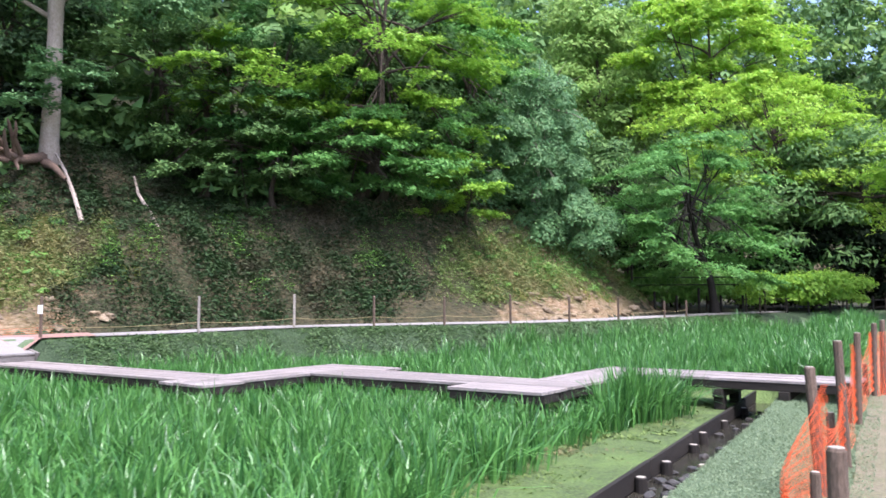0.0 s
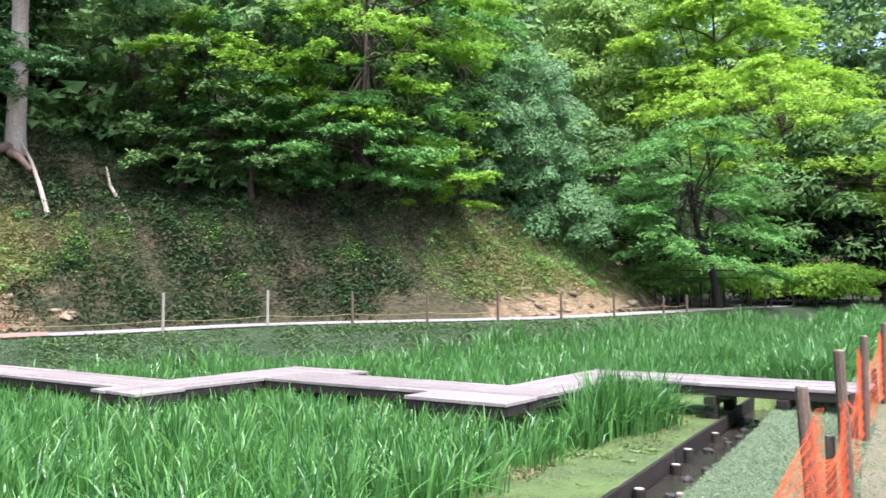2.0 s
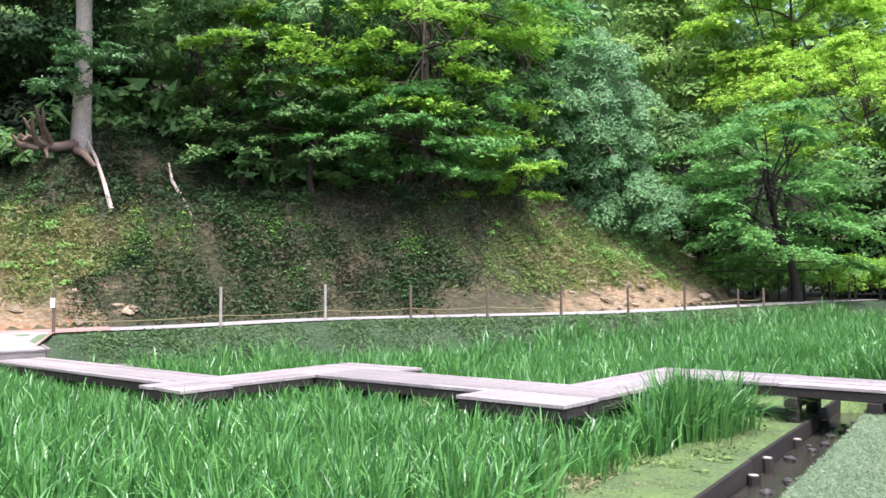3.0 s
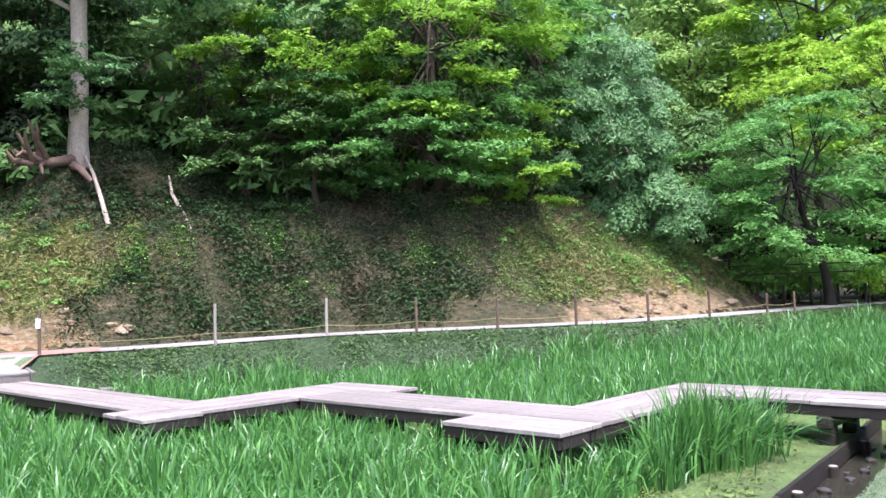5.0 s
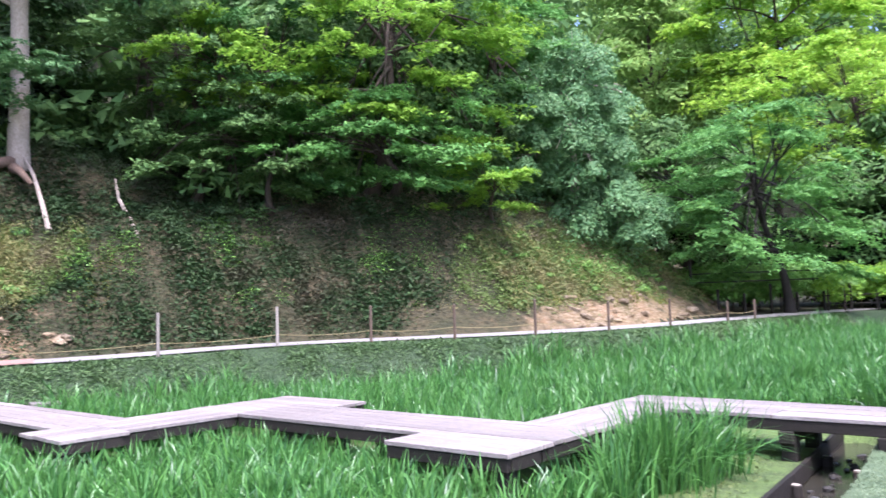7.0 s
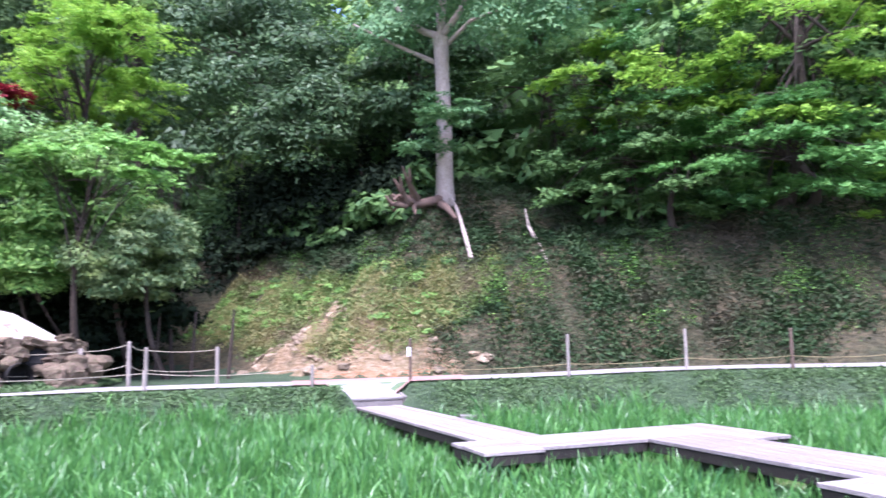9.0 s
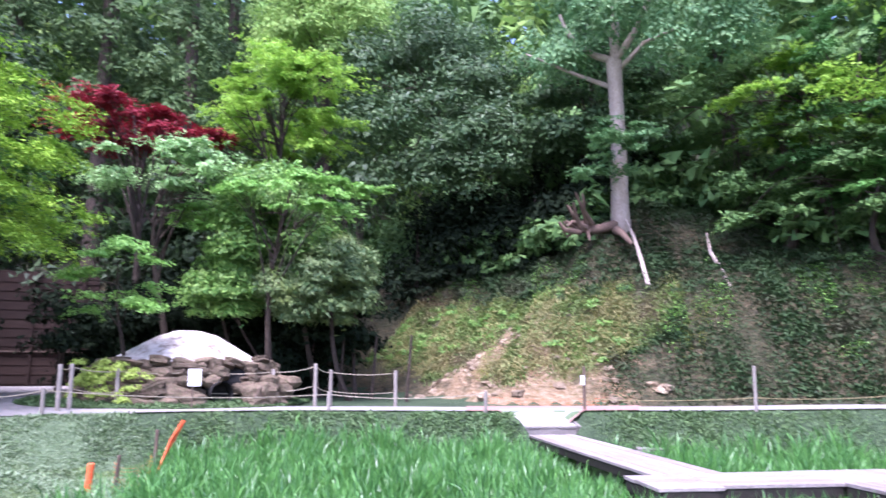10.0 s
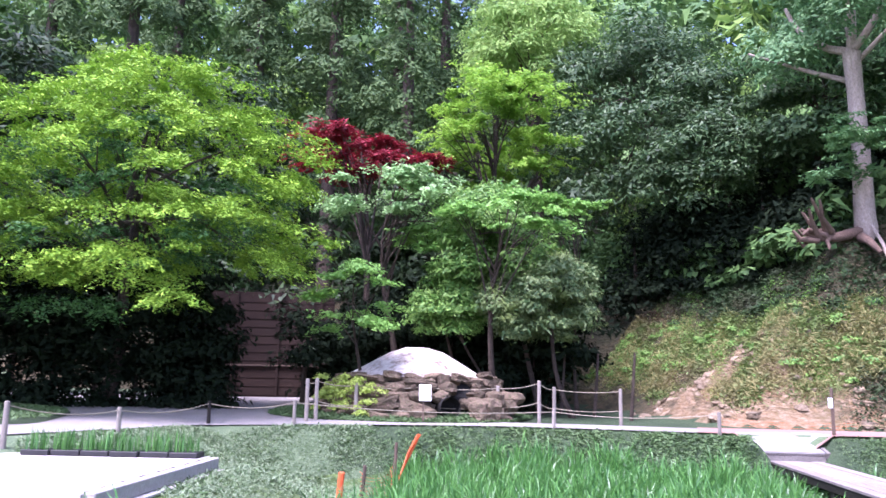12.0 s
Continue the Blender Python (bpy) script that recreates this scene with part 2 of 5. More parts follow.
TWIGS = leaf("cut_dry_twigs", (0.10, 0.085, 0.055), (0.21, 0.17, 0.115), 0.1, 0.8, 0.2)
BAMBOO = leaf("dwarf_bamboo_leaf", (0.055, 0.105, 0.036), (0.125, 0.20, 0.075), 0.22, 0.55, 0.3)
TURF = leaf("turf_blade", (0.16, 0.22, 0.12), (0.26, 0.33, 0.20), 0.25, 0.6, 0.25)
# near-black leaf: deep shade is put into the colour
HEDGE = leaf("shaded_hedge_leaf", (0.009, 0.015, 0.009), (0.016, 0.025, 0.012), 0.05, 0.9, 0.04)
# the evergreens' shade is put into this darker leaf colour
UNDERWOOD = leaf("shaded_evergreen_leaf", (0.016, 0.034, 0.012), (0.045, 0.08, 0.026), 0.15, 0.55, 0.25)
BROAD = leaf("broad_green_leaf", (0.055, 0.16, 0.026), (0.22, 0.37, 0.08), 0.30, 0.5, 0.3)
BANKGREEN = surface("clipped_bank", (0.035, 0.06, 0.028), (0.055, 0.085, 0.04), (0.02, 0.035, 0.016), 1.2, 30, 0.9, 0.8, 0.04)
EDGESOIL = surface("trodden_soil_edge", (0.20, 0.17, 0.115), (0.13, 0.14, 0.07), (0.10, 0.085, 0.06), 2.2, 40, 0.95, 0.6, 0.015)

# ---- the lie of the land ----
STAKE_AT, ALONG, ASIDE = np.array([3.75, 7.5]), np.array([0.5, 0.866]), np.array([0.866, -0.5])
EDGE = np.array([  # front edge of the far path, from the valley's end round to the plaza
    (24, 36, 1.3), (14, 31.5, 1.2), (8.5, 27.6, 1.08), (6.2, 25.4, 1.03), (3.8, 23.3, 1.0), (1.9, 22.1, 0.99), (0, 21.5, 0.98), (-1.9, 21.3, 0.96),
    (-4, 20.9, 0.93), (-6, 19.3, 0.87), (-9.0, 17.6, 0.80), (-10.6, 16.1, 0.78), (-12.8, 13.6, 0.80), (-13.9, 11, 0.82), (-14.6, 8.4, 0.82), (-15.4, 6.8, 0.82),
    (-13.4, 4.8, 0.82), (-11.6, 3.2, 0.82), (-9.5, 0.5, 0.82), (-7, -6, 0.82)])
TOE = np.array([  # foot of the wooded hill
    (90, 10), (52, 44), (32, 56), (18, 56), (12, 49), (10, 40), (9.4, 33), (7.9, 29.2), (5.6, 26.9), (3, 25), (0, 23.5), (-3, 22.9), (-5.5, 22.1), (-7.4, 20.7),
    (-9.8, 19.2), (-12.0, 18.2), (-14.8, 18.8), (-18, 19.2), (-25, 19.5), (-30, 15), (-33, 5), (-36, -16), (-90, -40), (-90, 120), (90, 120)])


def seg_dist(p, line):
    """Distance of points to a line of segments, with the segment's number and the place along it."""
    best = np.full(len(p), 1e9)
    where = np.zeros(len(p), int)
    frac = np.zeros(len(p))
    for i in range(len(line) - 1):
        a, b = line[i, :2], line[i + 1, :2]
        d = b - a
        t = np.clip(((p - a) @ d) / (d @ d), 0, 1)
        q = np.linalg.norm(p - (a + t[:, None] * d), axis=1)
        m = q < best
        best[m], where[m], frac[m] = q[m], i, t[m]
    return best, where, frac


def inside(p, poly):
    res = np.zeros(len(p), bool)
    n = len(poly)
    for i in range(n):
        (x1, y1), (x2, y2) = poly[i, :2], poly[(i + 1) % n, :2]
        c = ((y1 > p[:, 1]) != (y2 > p[:, 1])) & (p[:, 0] < (x2 - x1) * (p[:, 1] - y1) / (y2 - y1 + 1e-12) + x1)
        res ^= c
    return res


FIELD = np.concatenate([EDGE[:, :2], [(-7, -30), (60, -30), (60, 36)]])


def edge_field(p):
    d, i, t = seg_dist(p, EDGE)
    z = EDGE[i, 2] * (1 - t) + EDGE[i + 1, 2] * t
    return np.where(inside(p, FIELD), -d, d), z


def toe_field(p):
    d, _, _ = seg_dist(p, TOE[:-2])
    return np.where(inside(p, TOE), d, -d)


def smooth(x):
    x = np.clip(x, 0, 1)
    return x * x * (3 - 2 * x)


def wave(p, f, seed=0):
    """Cheap smooth unevenness, about -1 to 1."""
    x, y = p[:, 0] * f + seed * 1.7, p[:, 1] * f + seed * 2.3
    return (np.sin(x + 1.3 * np.sin(y * 0.7)) + np.sin(1.7 * y + 1.1 * np.sin(x * 1.3)) + np.sin(2.9 * x + 2.1 * y)) / 3


def aside(p):
    return (p - STAKE_AT) @ ASIDE


def near_level(p):
    return 0.05 * np.clip(p[:, 1] - 11, 0, 18)


def bed_level(p):
    return -0.17 + 0.036 * np.clip(p[:, 1] - 14, 0, 12) * smooth((p[:, 0] + 3) / 7)


def land(p):
    p = np.asarray(p, dtype=float).reshape(-1, 2)
    r = aside(p)
    d, zf = edge_field(p)
    zb = bed_level(p) + 0.02 * wave(p, 3.0)
    bed = zb + (zf - zb) * smooth((d + 2.1) / 2.0)
    zr = near_level(p) - 0.02
    near = zr + (zf - zr) * smooth((d + 4) / 4)
    s_ = (p - STAKE_AT) @ ALONG
    tail = s_ > 7.3
    z = np.where(r > -0.95, near, np.where(r < -1.98, bed, np.where(tail, 0.5 * (bed + near), -0.42 + np.minimum(zr, bed))))
    mound = (0.34 + 0.02 * wave(p, 2.0)) * smooth((-7.0 - p[:, 0]) / 2.2) * smooth((8.8 - p[:, 1]) / 2.6)
    z = np.where(r < -1.98, np.maximum(z, z + mound * (1 - smooth((d + 2.1) / 2.0))), z)
    far = zf + 0.03 * np.clip(d, 0, 30)
    z = np.where(d > 0, far, z)
    q = p - np.array([1.34, 10.6])
    a, b = q @ np.array([-0.822, 0.569]), q @ np.array([0.569, 0.822])
    z = np.where((a > 10.8) & (a < 12.3) & (b > -1.55) & (b < -0.3), np.minimum(z, 0.15), z)
    z = np.where((a >= 12.3) & (a < 13.05) & (b > -1.62) & (b < -0.28), np.minimum(z, 0.42 + 0.2 * (a - 12.2)), z)
    q = p - np.array([-9.52, 5.94])
    a, b = q @ np.array([0.868, -0.497]), q @ np.array([0.497, 0.868])
    off = np.hypot(np.maximum(np.maximum(-a - 0.4, a - 3.3), 0), np.maximum(np.maximum(b + 0.1, -4.2 - b), 0))
    z = np.where(d < 0, np.maximum(z, 0.52 - 1.4 * smooth(off / 3.0)), z)
    s = toe_field(p)
    rise = np.where(s < 4.2, 0.83 * s, 3.49 + 0.62 * (s - 4.2))
    rise = np.where(s > 45, 3.49 + 0.62 * 40.8 + 0.1 * (s - 45), rise)
    ledge = 0.10 * np.abs(np.sin(rise * 3.3 + 1.2 * wave(p, 0.6, 3))) * smooth(s / 0.8) * (s < 4)
    bumpy = ledge + 0.22 * wave(p, 1.1, 2) + 0.12 * wave(p, 2.7, 5) + 0.06 * wave(p, 6.1, 1)
    brow = 0.55 * np.exp(-((p[:, 0] + 1.8) / 3.6) ** 2) * np.exp(-((s - 3.7) / 1.3) ** 2)
    brow += 1.25 * np.exp(-((p[:, 0] + 12.0) / 1.9) ** 2) * np.exp(-((s - 5.6) / 1.35) ** 2)
    return z + np.where(s > 0, rise + brow + bumpy * smooth(s / 1.5), 0)


def land_at(x, y):
    return float(land([(x, y)])[0])


def spaced(knots):
    return np.concatenate([np.arange(a, b, st) for a, b, st in knots])


gx = spaced([(-400, -70, 30), (-70, -30, 2), (-30, -18, 0.8), (-18, 14, 0.24), (14, 30, 0.8), (30, 90, 2.5), (90, 421, 30)])
gy = spaced([(-300, -30, 30), (-30, -2, 2), (-2, 30, 0.24), (30, 46, 0.8), (46, 120, 2.5), (120, 421, 30)])
X, Y = np.meshgrid(gx, gy)
flat = np.stack([X.ravel(), Y.ravel()], 1)
Z = land(flat)
nx, ny = len(gx), len(gy)
ii = (np.arange(ny - 1)[:, None] * nx + np.arange(nx - 1)[None]).ravel()
quads = np.stack([ii, ii + 1, ii + nx + 1, ii + nx], 1)
mid = flat[quads].mean(1)
md, _ = edge_field(mid)
ms = toe_field(mid)
mr = aside(mid)
idx = np.where((ms < 0) & (md > 1.15) & (mid[:, 0] < -9) & (mid[:, 1] > 9.5), 4, np.where((ms > 5.5) | ((ms < 0) & (md > 1.4) & (mid[:, 0] > 4) & (mid[:, 1] > 27)), 3, np.where(ms > -0.3, 2, np.where((md < -1.6) & (mr < -0.6), 0, np.where((md < 0.1) & (mr < -2.4) & (mid[:, 1] + 0.8 * wave(mid, 1.7, 3) > 9.2), 4, 1)))))
ground = tagged(new("ground", mesh_of("ground", np.column_stack([flat, Z]), quads, (MUD, LAWN, BANKSOIL, FLOOR, BANKGREEN), True, idx)),
                "green valley floor rising into a cut soil slope", "ground", kind="structure")

vs_ = toe_field(flat)
soil = 0.62 - 0.30 * vs_ + 0.45 * np.exp(-((flat[:, 0] - 4.8) / 2.0) ** 2) + 0.40 * np.exp(-((flat[:, 0] + 11.0) / 1.8) ** 2) + 0.22 * wave(flat, 0.8, 4)
soil *= smooth((flat[:, 0] + 16.5) / 2.5) * smooth((12 - flat[:, 0]) / 3)
ROCK_A, ROCK_B = np.array([-15.40, 19.16]), np.array([-13.69, 20.44])
soil += 0.4 * np.exp(-(seg_dist(flat, np.array([ROCK_A, ROCK_B]))[0] / 0.7) ** 2)
soil -= 0.6 * smooth((flat[:, 0] + 9.6) / 1.5) * smooth((2.4 - flat[:, 0]) / 2.0)
ground.data.attributes.new("bare_soil", "FLOAT", "POINT").data.foreach_set("value", np.clip(soil, 0, 1).astype(np.float32))


def strip(name, line, offsets, lift, material, label, category="path", step=0.35):
    """A path surface that follows a line on the ground, with offsets to its side."""
    pts = []
    for a, b in zip(line[:-1], line[1:]):
        n = max(1, int(np.linalg.norm(b - a) / step))
        pts += [a + (b - a) * k / n for k in range(n)]
    pts = np.array(pts + [line[-1]])
    for _ in range(6):
        pts[1:-1] = (pts[:-2] + 2 * pts[1:-1] + pts[2:]) / 4
    tan = np.gradient(pts, axis=0)
    tan /= np.linalg.norm(tan, axis=1, keepdims=True)
    nor = np.stack([tan[:, 1], -tan[:, 0]], 1)
    offs = np.asarray(offsets)
    wob = 0.05 * wave(pts, 0.5, 4) + 0.012 * wave(pts, 2.0, 1)
    grid = pts[:, None] + nor[:, None] * (offs[None, :, None] + wob[:, None, None])
    flatg = grid.reshape(-1, 2)
    z = np.maximum(land(flatg), 0 * flatg[:, 0] - 9) + lift
    k = len(offs)
    i = (np.arange(len(pts) - 1)[:, None] * k + np.arange(k - 1)[None]).ravel()
    f = np.stack([i, i + 1, i + k + 1, i + k], 1)
    me = mesh_of(name, np.column_stack([flatg, z]), f, (material,), True)
    return tagged(new(name, me), label, category, kind="structure")


strip("far_path", EDGE[1:15, :2], np.linspace(0.06, 1.15, 6), 0.04, YARDGRAVEL, "pale gravel path along the foot of the slope")
strip("landing", np.array([(-8.0, 18.2), (-9.0, 17.6), (-9.8, 16.85), (-10.8, 15.85)]), np.linspace(0.02, 1.3, 6), 0.052, REDPATH, "pinkish paved landing where the boardwalk meets the path")
PLAZA = np.array([(-14.3, 10.0), (-14.8, 8.4), (-15.5, 6.6), (-13.8, 4.6), (-12, 2.2)])
strip("plaza", PLAZA, np.linspace(-0.2, 13, 24), 0.025, YARDGRAVEL, "pale gravel yard in front of the hedge", "yard")
RP = np.array([STAKE_AT + ALONG * k for k in (-14, -6, 0, 4, 8, 12, 18)])
strip("near_path", RP, np.linspace(0.28, 3.2, 8), 0.03, GRAVEL, "grey gravel walking path beside the iris bed")
strip("path_edge", RP, np.linspace(0.1, 0.5, 4), 0.034, EDGESOIL, "trodden soil edge of the near path", "soil")

# ---- verge and drain beside the near path ----
def lane(name, r0, r1, s0, s1, material, label, category, level=0.0, drop=0.5, inner=True):
    """A strip beside the near path from r0 to r1, with a cut side towards the drain."""
    rs = np.linspace(r0, r1, 9)
    ss = np.arange(s0, s1, 0.25)
    R_, S_ = np.meshgrid(rs, ss)
    p = STAKE_AT + R_.reshape(-1, 1) * ASIDE + S_.reshape(-1, 1) * ALONG
    base = near_level(p) if inner else bed_level(p)
    z = base + level + 0.015 * wave(p, 4.0) - 0.03 * smooth((R_.ravel() - r1 + 0.3) / 0.3) * (1 if inner else 0)
    k = len(rs)
    v = np.column_stack([p, z])
    i = (np.arange(len(ss) - 1)[:, None] * k + np.arange(k - 1)[None]).ravel()
    f = [np.stack([i, i + 1, i + k + 1, i + k], 1)]
    col = 0 if inner else k - 1
    low = v[col::k].copy()
    low[:, 2] -= drop
    n0 = len(v)
    j = np.arange(len(ss) - 1)
    f.append(np.stack([j * k + col, n0 + j, n0 + j + 1, (j + 1) * k + col], 1))
    me = mesh_of(name, np.concatenate([v, low]), np.concatenate(f), (material,), True)
    return tagged(new(name, me), label, category, kind="structure")


lane("verge", -1.14, 0.32, -12, 7.6, LAWN, "short green lawn verge between drain and path", "lawn", 0.0, 0.5, True)
lane("bed_margin", -2.7, -1.84, -12, 7.0, MUD, "bright green algae margin of the iris bed", "ground", 0.03, 0.5, False)


def at_lane(r, s, z=0.0):
    p = STAKE_AT + r * ASIDE + s * ALONG
    return float(p[0]), float(p[1]), z


LANE_TURN = math.degrees(math.atan2(0.866, 0.5))
drain = thing("drain_edging", "dark wet timber boards edging the drain beside the iris bed", "edging")
for k in range(-5, 4):
    for row in range(2):
        x, y, _ = at_lane(-1.81, 1 + k * 2.0, 0)
        part("board", box(1.985, 0.05, 0.19, 0.006, 0.003), DARKWOOD, drain,
             m=pose(x, y, float(bed_level(np.array([(x, y)]))[0]) - 0.02 - 0.2 * row + 0.006 * math.sin(k * 2.7), 0, 0.3 * math.sin(k * 1.9), LANE_TURN))
for k, (r, s) in enumerate([(-1.73, s) for s in (-4.4, -3.1, -1.9, -0.6, 0.35, 1.75, 2.4, 3.9, 5.6)] + [(-1.30, s) for s in (-4.0, -2.6, -1.2, 0.35, 2.5, 4.75, 5.55, 6.7)]):
    h = 0.29 + 0.03 * math.sin(k * 2.3) - (0.06 if r > -1.5 else 0)
    x, y, _ = at_lane(r + 0.02 * math.sin(k * 5.1), s)
    peg = thing("drain_stake", "short round weathered stake holding the drain edging", "stake", "drain stakes", (x, y, -0.46 + 0.05 * (r > -1.5)))
    shaft = part("post", rod([(0, 0, 0), (0.004, 0, h * 0.5), (0, 0.004, h - 0.012), (0, 0.004, h)], [0.064, 0.064, 0.062, 0.05], 10), DARKWOOD if r < -1.5 else POSTWOOD, peg)
    part("end_grain", rod([(0, 0.004, h - 0.004), (0, 0.004, h + 0.003)], [0.05, 0.048], 10), ENDGRAIN, shaft, "pale sawn end")
gp = np.random.default_rng(31)
for k in range(46):
    r, s = gp.uniform(-1.7, -1.42), gp.uniform(-5, 6.4)
    size = gp.uniform(0.05, 0.15)
    bm = bmesh.new()
    bmesh.ops.create_icosphere(bm, subdivisions=1, radius=0.5)
    for v in bm.verts:
        v.co = Vector((v.co.x * size * 1.4, v.co.y * size, v.co.z * size * 0.6)) + Vector(gp.normal(0, size * 0.06, 3))
    x, y, _ = at_lane(r, s)
    chip = thing("pebble", "wet grey stone lying in the drain", "stone", "drain stones", (x, y, -0.285), gp.uniform(0, 180))
    part("stone", bm, WETSTONE, chip)
water_pts = np.array([at_lane(r, s, -0.30) for s in np.arange(-10, 7.6, 0.5) for r in (-1.98, -1.55, -1.12)])
wk = np.arange(len(water_pts) // 3 - 1)[:, None] * 3 + np.arange(2)[None]
wf = np.stack([wk.ravel(), wk.ravel() + 1, wk.ravel() + 4, wk.ravel() + 3], 1)
WATER = surface("muddy_water", (0.03, 0.028, 0.02), (0.05, 0.045, 0.035), (0.02, 0.02, 0.015), 2, 14, 0.12, 0.25, 0.02, None, 0, 0, 0.5)
tagged(new("drain_water", mesh_of("drain_water", water_pts, wf, (WATER,), True)), "shallow dark water in the drain", "water", kind="structure")

# ---- the zigzag boardwalk ----
U, V, CORNER = np.array([-0.822, 0.569]), np.array([0.569, 0.822]), np.array([1.34, 10.6])
DECK_Z = 0.37
DECKS = [  # a0, a1, b0, b1, planks run along
    (0.0, 1.55, 0.0, 0.6, "u"), (0.0, 4.9, 0.6, 1.72, "u"), (0.0, 0.97, 1.72, 3.5, "v"), (-3.35, 0.97, 3.5, 4.72, "u"),
    (4.9, 6.0, 0.6, 1.72, "u"), (4.2, 6.0, 1.72, 2.38, "u"), (4.85, 5.95, -1.0, 0.6, "v"), (4.72, 5.8, -1.82, -1.0, "v"), (5.8, 12.2, -1.42, -0.42, "u")]
UTURN, VTURN = math.degrees(math.atan2(U[1], U[0])), math.degrees(math.atan2(V[1], V[0]))


def deck_point(a, b):
    return CORNER + a * U + b * V


boardwalk = thing("boardwalk", "zigzag boardwalk of weathered grey planks on dark posts", "boardwalk")
for a0, a1, b0, b1, way in DECKS:
    la, lb = a1 - a0, b1 - b0
    long_, wide = (la, lb) if way == "u" else (lb, la)
    count = max(2, round(wide / 0.19))
    w = wide / count
    cuts = max(1, math.ceil(long_ / 3.2))
    for c in range(cuts):
        seg = long_ / cuts
        pl = box(seg - 0.008, w - 0.009, 0.045, 0.005).copy()
        me = bpy.data.meshes.new("plank")
        pl.to_mesh(me)
        me.materials.append(PLANK)
        for k in range(count):
            m_long, m_wide = (c + 0.5) * seg, (k + 0.5) * w
            p = deck_point(a0 + (m_long if way == "u" else m_wide), b0 + (m_wide if way == "u" else m_long))
            part("plank", me, None, boardwalk, m=pose(p[0], p[1], DECK_Z - 0.0225 + rng.normal(0, 0.0025), rng.normal(0, 0.25), 0, (UTURN if way == "u" else VTURN) + rng.normal(0, 0.08)))
    for b in (b0 + 0.05, b1 - 0.05):
        p = deck_point((a0 + a1) / 2, b)
        part("beam", box(la - 0.06, 0.07, 0.125, 0.006), DARKWOOD, boardwalk, m=pose(p[0], p[1], DECK_Z - 0.112, 0, 0, UTURN))
    for a in (a0 + 0.05, a1 - 0.05):
        p = deck_point(a, (b0 + b1) / 2)
        part("beam", box(0.068, lb - 0.16, 0.12, 0.006), DARKWOOD, boardwalk, m=pose(p[0], p[1], DECK_Z - 0.113, 0, 0, UTURN))
LEGS = [(0.15, 0.15), (1.4, 0.2), (0.2, 1.6), (2.3, 0.8), (2.3, 1.6), (3.9, 0.8), (3.9, 1.6), (0.8, 3.2), (0.1, 4.6), (0.9, 4.6), (-1.35, 3.62), (-1.35, 4.55), (-2.35, 3.62), (-2.35, 4.55),
        (5.05, 0.5), (5.9, 0.6), (4.35, 2.25), (5.85, 2.25), (4.95, -0.9), (5.8, -0.9), (4.85, -1.7), (5.65, -1.7), (7.3, -1.3), (7.3, -0.5), (9.0, -1.3), (9.0, -0.5), (10.8, -1.3), (10.8, -0.5)]
for a, b in LEGS:
    p = deck_point(a, b)
    z0 = land_at(p[0], p[1]) - 0.12
    part("leg", box(0.17, 0.17, DECK_Z - 0.17 - z0, 0.012, 0, 0), DARKWOOD, boardwalk, m=pose(p[0], p[1], z0, 0, 0, UTURN))
for a in (-1.35, -2.35):
    p = deck_point(a, 4.1)
    part("crossbeam", box(0.16, 1.3, 0.14, 0.01), DARKWOOD, boardwalk, m=pose(p[0], p[1], DECK_Z - 0.245, 0, 0, UTURN))
# concrete ramp where the boardwalk meets the far bank
ramp = thing("landing_ramp", "pale concrete ramp between the boardwalk's end and the path", "ramp", at=(*deck_point(12.2, -0.92), 0.0), rz=UTURN)
bm = bmesh.new()
for a, b, z in ((0.04, -0.56, 0.545), (0.04, 0.58, 0.545), (0.45, 0.60, 0.60), (0.45, -0.58, 0.60), (0.95, -0.62, 0.775), (0.95, 0.64, 0.775)):
    bm.verts.new((a, b, z))
bm.verts.ensure_lookup_table()
bv = bm.verts[:]
bm.faces.new([bv[i] for i in (0, 1, 2, 3)])
bm.faces.new([bv[i] for i in (3, 2, 5, 4)])
low_ = bmesh.ops.extrude_face_region(bm, geom=bm.faces[:])
for v in low_["geom"]:
    if isinstance(v, bmesh.types.BMVert):
        v.co.z -= 0.09
bmesh.ops.recalc_face_normals(bm, faces=bm.faces[:])
part("slab", bm, YARDGRAVEL, ramp)
part("riser", box(0.07, 1.16, 0.30, 0.008), GRAVELSTONE, ramp, "brownish riser board", m=pose(0.075, 0.01, 0.37))
for b in (-0.62, 0.64):
    part("cheek", box(0.95, 0.07, 0.34, 0.01, 0.004), GRAVELSTONE, ramp, "low side kerb", m=pose(0.5, b, 0.47, 0, -12, 0))
for x, y in ((-8.81, 12.75), (-7.0, 17.0)):
    pit = thing("drain_outlet", "small weathered concrete outlet at the foot of the bank", "outlet", "bank outlets", (x, y, land_at(x, y) - 0.1), 40)
    part("slab", box(0.5, 0.34, 0.08, 0.012, 0.006), GRAVELSTONE, pit, m=pose(0, 0, 0.26))
    for sx_ in (-0.21, 0.21):
        part("side", box(0.1, 0.33, 0.225, 0.01, 0, 0), GRAVELSTONE, pit, m=pose(sx_, 0, 0))


# ---- irises ----
def on_deck(p, pad=0.06):
    q = p - CORNER
    a, b = q @ U, q @ V
    hit = np.zeros(len(p), bool)
    for a0, a1, b0, b1, _ in DECKS:
        hit |= (a > a0 - pad) & (a < a1 + pad) & (b > b0 - pad) & (b < b1 + pad)
    return hit


